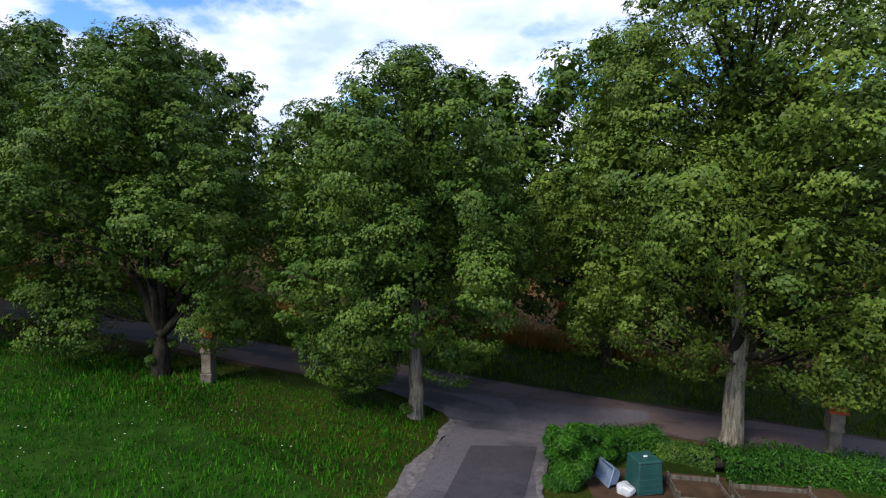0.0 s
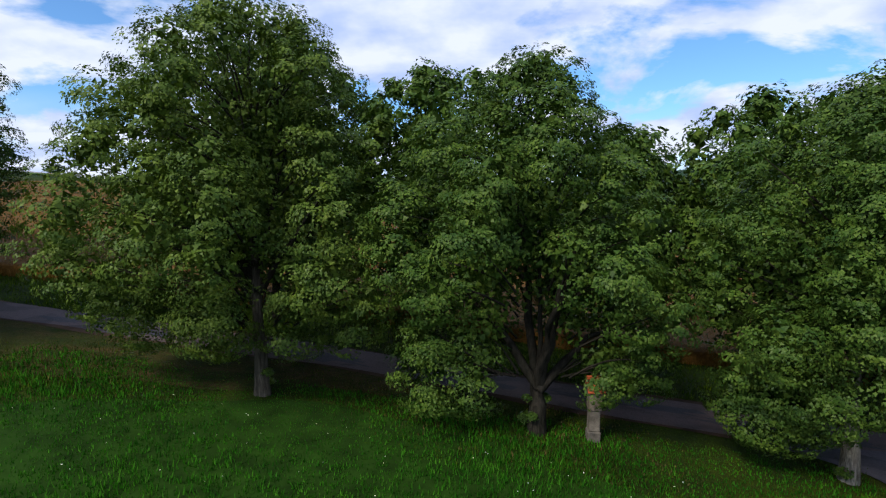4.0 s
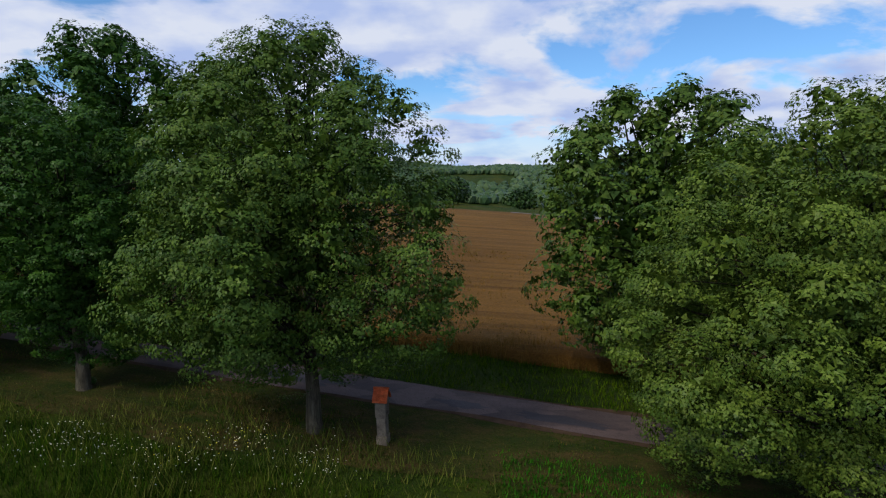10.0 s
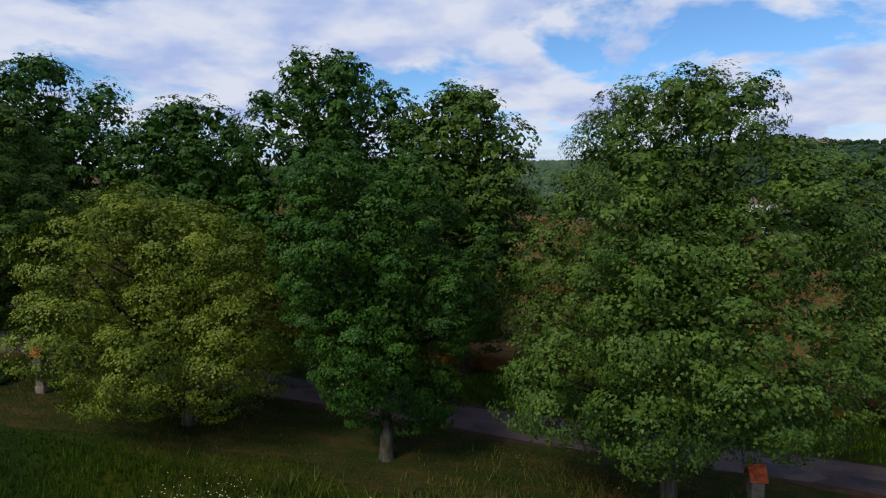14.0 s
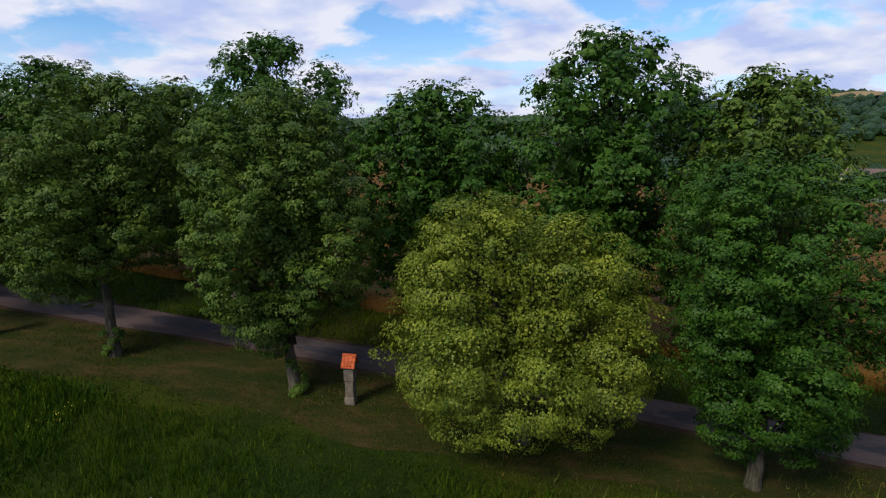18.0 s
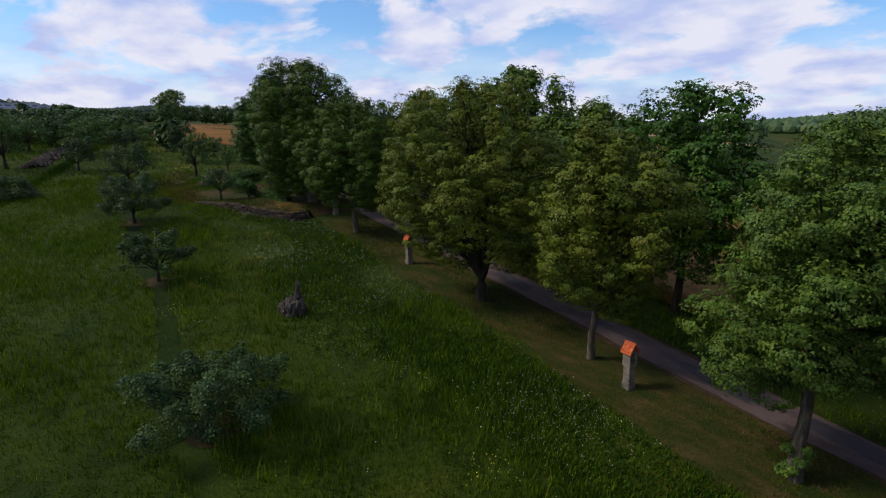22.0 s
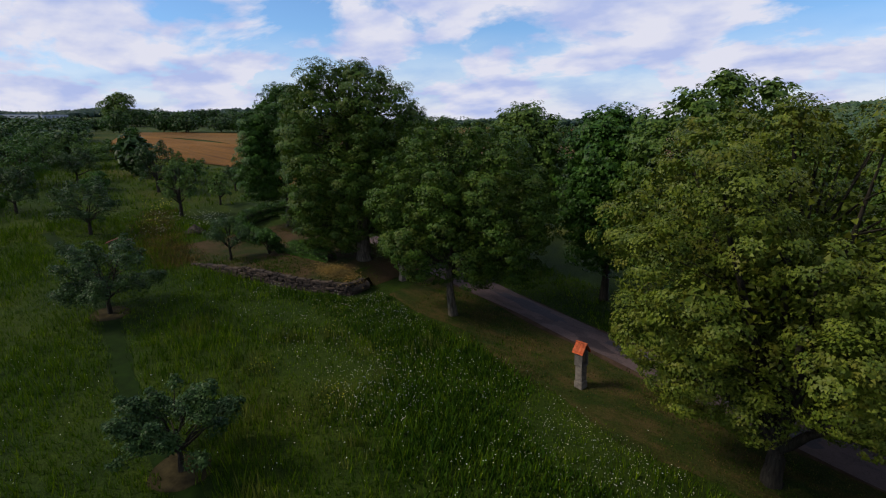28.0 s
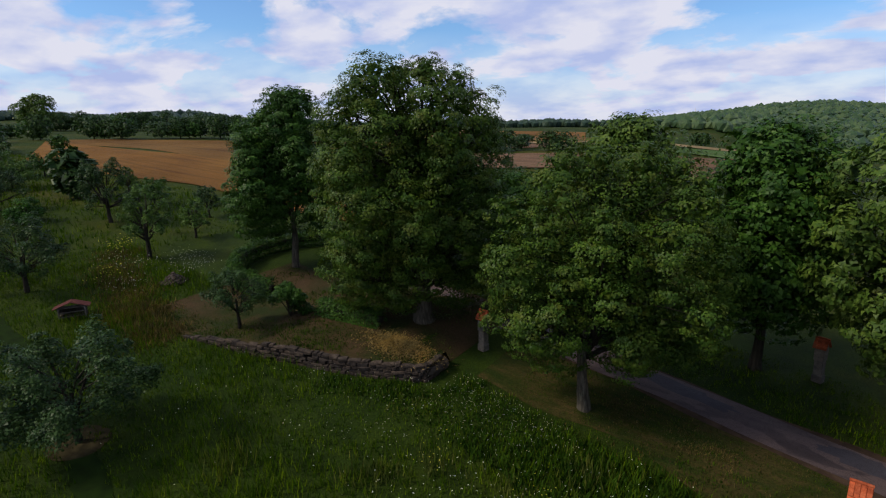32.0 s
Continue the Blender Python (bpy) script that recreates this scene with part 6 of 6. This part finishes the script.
def lay_grass():
    # lawn near the drive
    x, y = scatter(501, 26000, -14, 20, -22, 0.9)
    ok = x < np.interp(y, [-12, 11.5, 16.4, 18.2, 23], [12.0, 18.8, 20.6, 20.6, 21.0]) - 0.2
    blades("lawn_grass", x[ok], y[ok], 0.10, 0.26, 0.030, 3, GRASS_LAWN, 502, "short lush green lawn with clover")
    # tall meadow along the avenue
    x, y = scatter(503, 26000, -76, -12, -17, -3.2)
    ok = np.hypot(x + 14, (y - road_y(x) + 3) * 0.6) > 4
    blades("meadow_grass", x[ok], y[ok], 0.22, 0.62, 0.018, 4, GRASS_TALL, 504, "tall uneven meadow grass beside the avenue")
    # open meadow by the orchard
    rng = np.random.default_rng(505)
    x, y = rng.uniform(-142, -62, 52000), rng.uniform(-2, 36, 52000)
    ok = meadow_mask(x, y)
    blades("meadow_grass", x[ok], y[ok], 0.25, 0.62, 0.026, 3, GRASS_LUSH, 506, "tall green meadow grass between fruit trees")
    x, y = scatter(521, 26000, -112, -60, -13.5, -1.6)
    edge = np.random.default_rng(525).uniform(0, 1, len(x))
    ok = meadow_mask(x, y + 0.9 * edge) & (edge < np.interp(y - road_y(x), [-13.5, -8.5, -3.6, -1.6], [0, 1, 1, 0])) & (np.sin(x * 0.23 + y * 0.15) + np.sin(y * 0.4 - x * 0.12) > -0.4)
    blades("meadow_herbs", x[ok], y[ok], 0.22, 0.55, 0.05, 3, GRASS_HERB, 522, "dark leafy herbs in the tall meadow", bend=0.55)
    x, y = clumps(523, 300, [(-98.0, 26.0), (-103.0, 25.0), (-92.0, 22.0), (-95.0, 24.5), (-104.0, 30.0), (-88.0, 20.0), (-100.0, 22.5), (-84.0, 24.0), (-76.0, 19.0)], 0.7)
    blades("meadow_plumes", x, y, 0.5, 0.9, 0.03, 3, SEED_HEAD, 524, "pale yellow-green grass plumes in the meadow", bend=0.2)
    x, y = clumps(531, 1100, [(-30.2, 23.0), (-25.0, 22.2), (-26.0, 20.4), (-20.2, 21.8), (-26.2, 18.3), (-21.6, 19.3), (-17.0, 21.0), (-39.0, 22.7), (-35.6, 22.4), (-30.8, 23.2), (-28.4, 23.4), (-34.7, 20.6)], 1.1)
    blades("meadow_plumes", x, y, 0.45, 0.85, 0.022, 3, SEED_HEAD, 532, "pale feathery seed heads of tall grass", bend=0.5)
    x, y = clumps(533, 420, [(-110.3, 25.1), (-105.5, 28.2), (-104.5, 24.9), (-99.2, 26.0), (-101.1, 30.3), (-98.6, 33.0), (-107.3, 32.6), (-95.0, 20.0), (-88.0, 18.0)], 0.6)
    blades("meadow_plumes", x, y, 0.45, 0.8, 0.03, 3, SEED_HEAD, 534, "yellow-green weeds in the meadow", bend=0.25)
    x, y = clumps(535, 2600, [(-123.4, 29.2), (-126.5, 30.0), (-130.2, 30.8), (-133.1, 31.3), (-128.0, 29.6), (-136.0, 32.6), (-139.1, 33.7)], 0.9)
    blades("dry_grass", x, y, 0.2, 0.5, 0.035, 3, GRASS_DRY, 536, "brownish dry grass beyond the end of the wall", bend=0.5)
    x, y = clumps(537, 1500, [(-26.9, 26.2), (-24.6, 25.5), (-23.8, 24.3), (-25.4, 25.4), (-95.8, 37.5), (-92.7, 34.9), (-87.2, 36.6), (-94.6, 37.6), (-98.8, 38.2), (-77.0, 35.0), (-80.8, 36.0)], 0.55)
    blades("dry_grass", x, y, 0.05, 0.14, 0.03, 3, GRASS_DRY, 538, "patches of dry mown grass on the verge", bend=0.9)
    x, y = rng.uniform(-240, -138, 15000), rng.uniform(-20, 52, 15000)
    blades("orchard_grass", x, y, 0.3, 0.8, 0.05, 3, GRASS_LUSH, 507, "rough grass under the orchard trees")
    x = rng.uniform(-127, -108.1, 6500)
    y = np.interp(x, WX, WY) + 0.3 + 11 * rng.uniform(0, 1, 6500) ** 1.3
    ok = np.sin(x * 0.9 + y * 0.5) + np.sin(y * 1.1 - x * 0.4) + rng.normal(0, 0.6, 6500) > -0.2
    blades("terrace_grass", x[ok], y[ok], 0.06, 0.24, 0.03, 3, GRASS_TALL, 526, "thin patchy grass on the shaded terrace", terrace_lift)
    # edge of the long grass; dark blades stand in for its shadow line
    t = rng.uniform(0, 1, 3000)
    k = [0, 0.15, 0.5, 1.0]
    x = np.interp(t, k, [-118.0, -123.4, -149.3, -179.7]) + rng.normal(0, 0.35, 3000)
    y = np.interp(t, k, [6.0, 8.3, 21.3, 34.1]) + rng.normal(0, 0.35, 3000)
    blades("grass_bank", x, y, 0.35, 0.75, 0.05, 3, GRASS_HERB, 527, "line of long grass, dark green for the shadow along its edge")
    # mown strips by the lane
    x, y = scatter(508, 19000, -104, 30, -3.4, 3.1)
    ok = ~((x > 20.4) & (y < 18.5)) & (y < road_y(x) + lane_near(x) - 0.25)
    blades("verge_grass", x[ok], y[ok], 0.05, 0.17, 0.028, 3, GRASS_TALL, 509, "short mown verge grass between the trees")
    x, y = scatter(510, 14000, -110, 45, 5.5, 11.4)
    ok = y > road_y(x) + lane_far(x) + 0.2
    x, y = x[ok], y[ok]
    blades("verge_grass", x, y, 0.12, 0.40, 0.03, 3, GRASS_LUSH, 511, "shaded green grass strip before the wheat")
    # ripe ears along the field's edge and over its face
    x, y = scatter(512, 9000, -60, 60, 11.0, 13.0)
    blades("wheat_ears", x, y, 0.75, 1.0, 0.03, 3, EAR, 513, "ripe wheat stalks at the edge of the field", bend=0.15, category="wheat")
    x, y = scatter(514, 9000, -60, 60, 13.0, 45.0)
    blades("wheat_ears", x, y, 0.18, 0.36, 0.05, 3, EAR, 515, "ripe wheat ears over the field", 0.66, 0.5, "wheat")
    # dry tufts
    x, y = scatter(516, 2600, -104, 14, -2.6, 2.3)
    blades("dry_grass", x, y, 0.08, 0.22, 0.03, 3, GRASS_DRY, 517, "dry straw-coloured tufts on the verge")


def flowers(name, x, y, lo, hi, size, mat, seed, label):
    """Flower heads: a little star of petals on a stem."""
    rng = np.random.default_rng(seed)
    n = len(x)
    h = rng.uniform(lo, hi, n)
    c = np.stack([x, y, ground(x, y) + h], 1)
    s = 0.72 * size * rng.uniform(0.6, 1.4, n)
    a = rng.uniform(0, 6.28, n)[:, None] + np.arange(4) * np.pi / 2
    ring = np.stack([np.cos(a), np.sin(a), 0.25 * rng.normal(size=(n, 4))], -1) * s[:, None, None] + c[:, None]
    v = np.concatenate([ring, c[:, None] + [0, 0, 0.02]], 1).reshape(-1, 3)
    k = np.arange(4)
    tri = np.stack([k, (k + 1) % 4, np.full(4, 4)], 1)
    f = (np.arange(n)[:, None, None] * 5 + tri).reshape(-1, 3)
    tagged(new(name, mesh_np(name, v, f, mat)), label, "flowers", "", "stuff")


def clumps(seed, n, spots, spread):
    rng = np.random.default_rng(seed)
    sp = np.asarray(spots, float)
    i = rng.integers(0, len(sp), n)
    return sp[i, 0] + rng.normal(0, spread, n), sp[i, 1] + rng.normal(0, spread, n)


def lay_flowers():
    x, y = clumps(601, 620, [(-37.9, 21.4), (-39.5, 20.8), (-30.5, 20.6), (-28.6, 20.4), (-34.0, 20.4), (-26.0, 20.2), (-24.0, 21.5), (-21.0, 20.4)], 0.8)
    flowers("meadow_flowers", x, y, 0.5, 0.9, 0.027, FLOWER_WHITE, 602, "white umbel flowers in the tall meadow")
    rng = np.random.default_rng(603)
    x, y = rng.uniform(-118, -70, 1300), rng.uniform(14, 32, 1300)
    keep = meadow_mask(x, y) & (np.sin(x * 0.31 + y * 0.2) + np.sin(y * 0.5 - x * 0.17) + rng.normal(0, 0.7, 1300) > 0.35)
    flowers("meadow_flowers", x[keep], y[keep], 0.35, 0.7, 0.027, FLOWER_WHITE, 604, "scattered white daisies in the meadow")
    x, y = scatter(621, 12000, -113, -66, -13, -3.0)
    rng = np.random.default_rng(622)
    keep = meadow_mask(x, y) & (np.sin(x * 0.45 + y * 0.3) + np.sin(y * 0.62 - x * 0.23) + rng.normal(0, 0.6, len(x)) > 0.55)
    flowers("meadow_flowers", x[keep], y[keep], 0.3, 0.65, 0.0175, FLOWER_WHITE, 623, "many tiny white flower heads in the meadow")
    x, y = clumps(605, 420, [(-86.6, 25.8), (-85.0, 27.5), (-88.5, 24.4), (-100.5, 28.9), (-97.0, 27.2), (-103.5, 28.2), (-84.4, 29.0)], 1.3)
    flowers("meadow_flowers", x, y, 0.4, 0.75, 0.027, FLOWER_WHITE, 606, "dense patch of white daisies beside the stump")
    x, y = clumps(631, 620, [(-97.6, 31.3), (-95.2, 31.9), (-105.4, 31.7), (-98.0, 26.3), (-96.3, 28.7), (-107.5, 30.0), (-93.2, 32.8), (-90.5, 27.5)], 1.6)
    ok = meadow_mask(x, y)
    flowers("meadow_flowers", x[ok], y[ok], 0.35, 0.7, 0.026, FLOWER_WHITE, 632, "loose drifts of white daisies in the meadow")
    x, y = clumps(607, 420, [(-133.5, 36.5), (-131.5, 36.2), (-134.5, 33.5), (-137.0, 33.0), (-131.0, 31.0), (-130.5, 35.7)], 0.9)
    flowers("meadow_flowers", x, y, 0.5, 1.0, 0.032, FLOWER_WHITE, 608, "white umbel flowers round the stone heap")
    x, y = clumps(609, 300, [(-24.0, 21.6), (-26.5, 21.2), (-60.5, 25.0), (-82.5, 22.0), (-98.0, 26.0), (-103.0, 25.0), (-104.0, 30.0), (-99.5, 30.5), (-92.0, 18.0), (-70.0, 22.0)], 0.55)
    flowers("meadow_flowers", x, y, 0.4, 0.85, 0.032, FLOWER_YELLOW, 610, "small yellow flower clumps in the meadow")
    x, y = clumps(611, 120, [(-139.5, 34.1), (-140.2, 34.8), (-134.0, 31.0)], 0.7)
    flowers("meadow_flowers", x, y, 0.6, 1.2, 0.06, FLOWER_YELLOW, 612, "tall yellow flowering weeds above the wall")
    x, y = scatter(613, 260, -12, 17, -18, -2)
    flowers("lawn_flowers", x, y, 0.12, 0.25, 0.03, FLOWER_WHITE, 614, "scattered white clover heads in the lawn")


lay_grass()
lay_flowers()
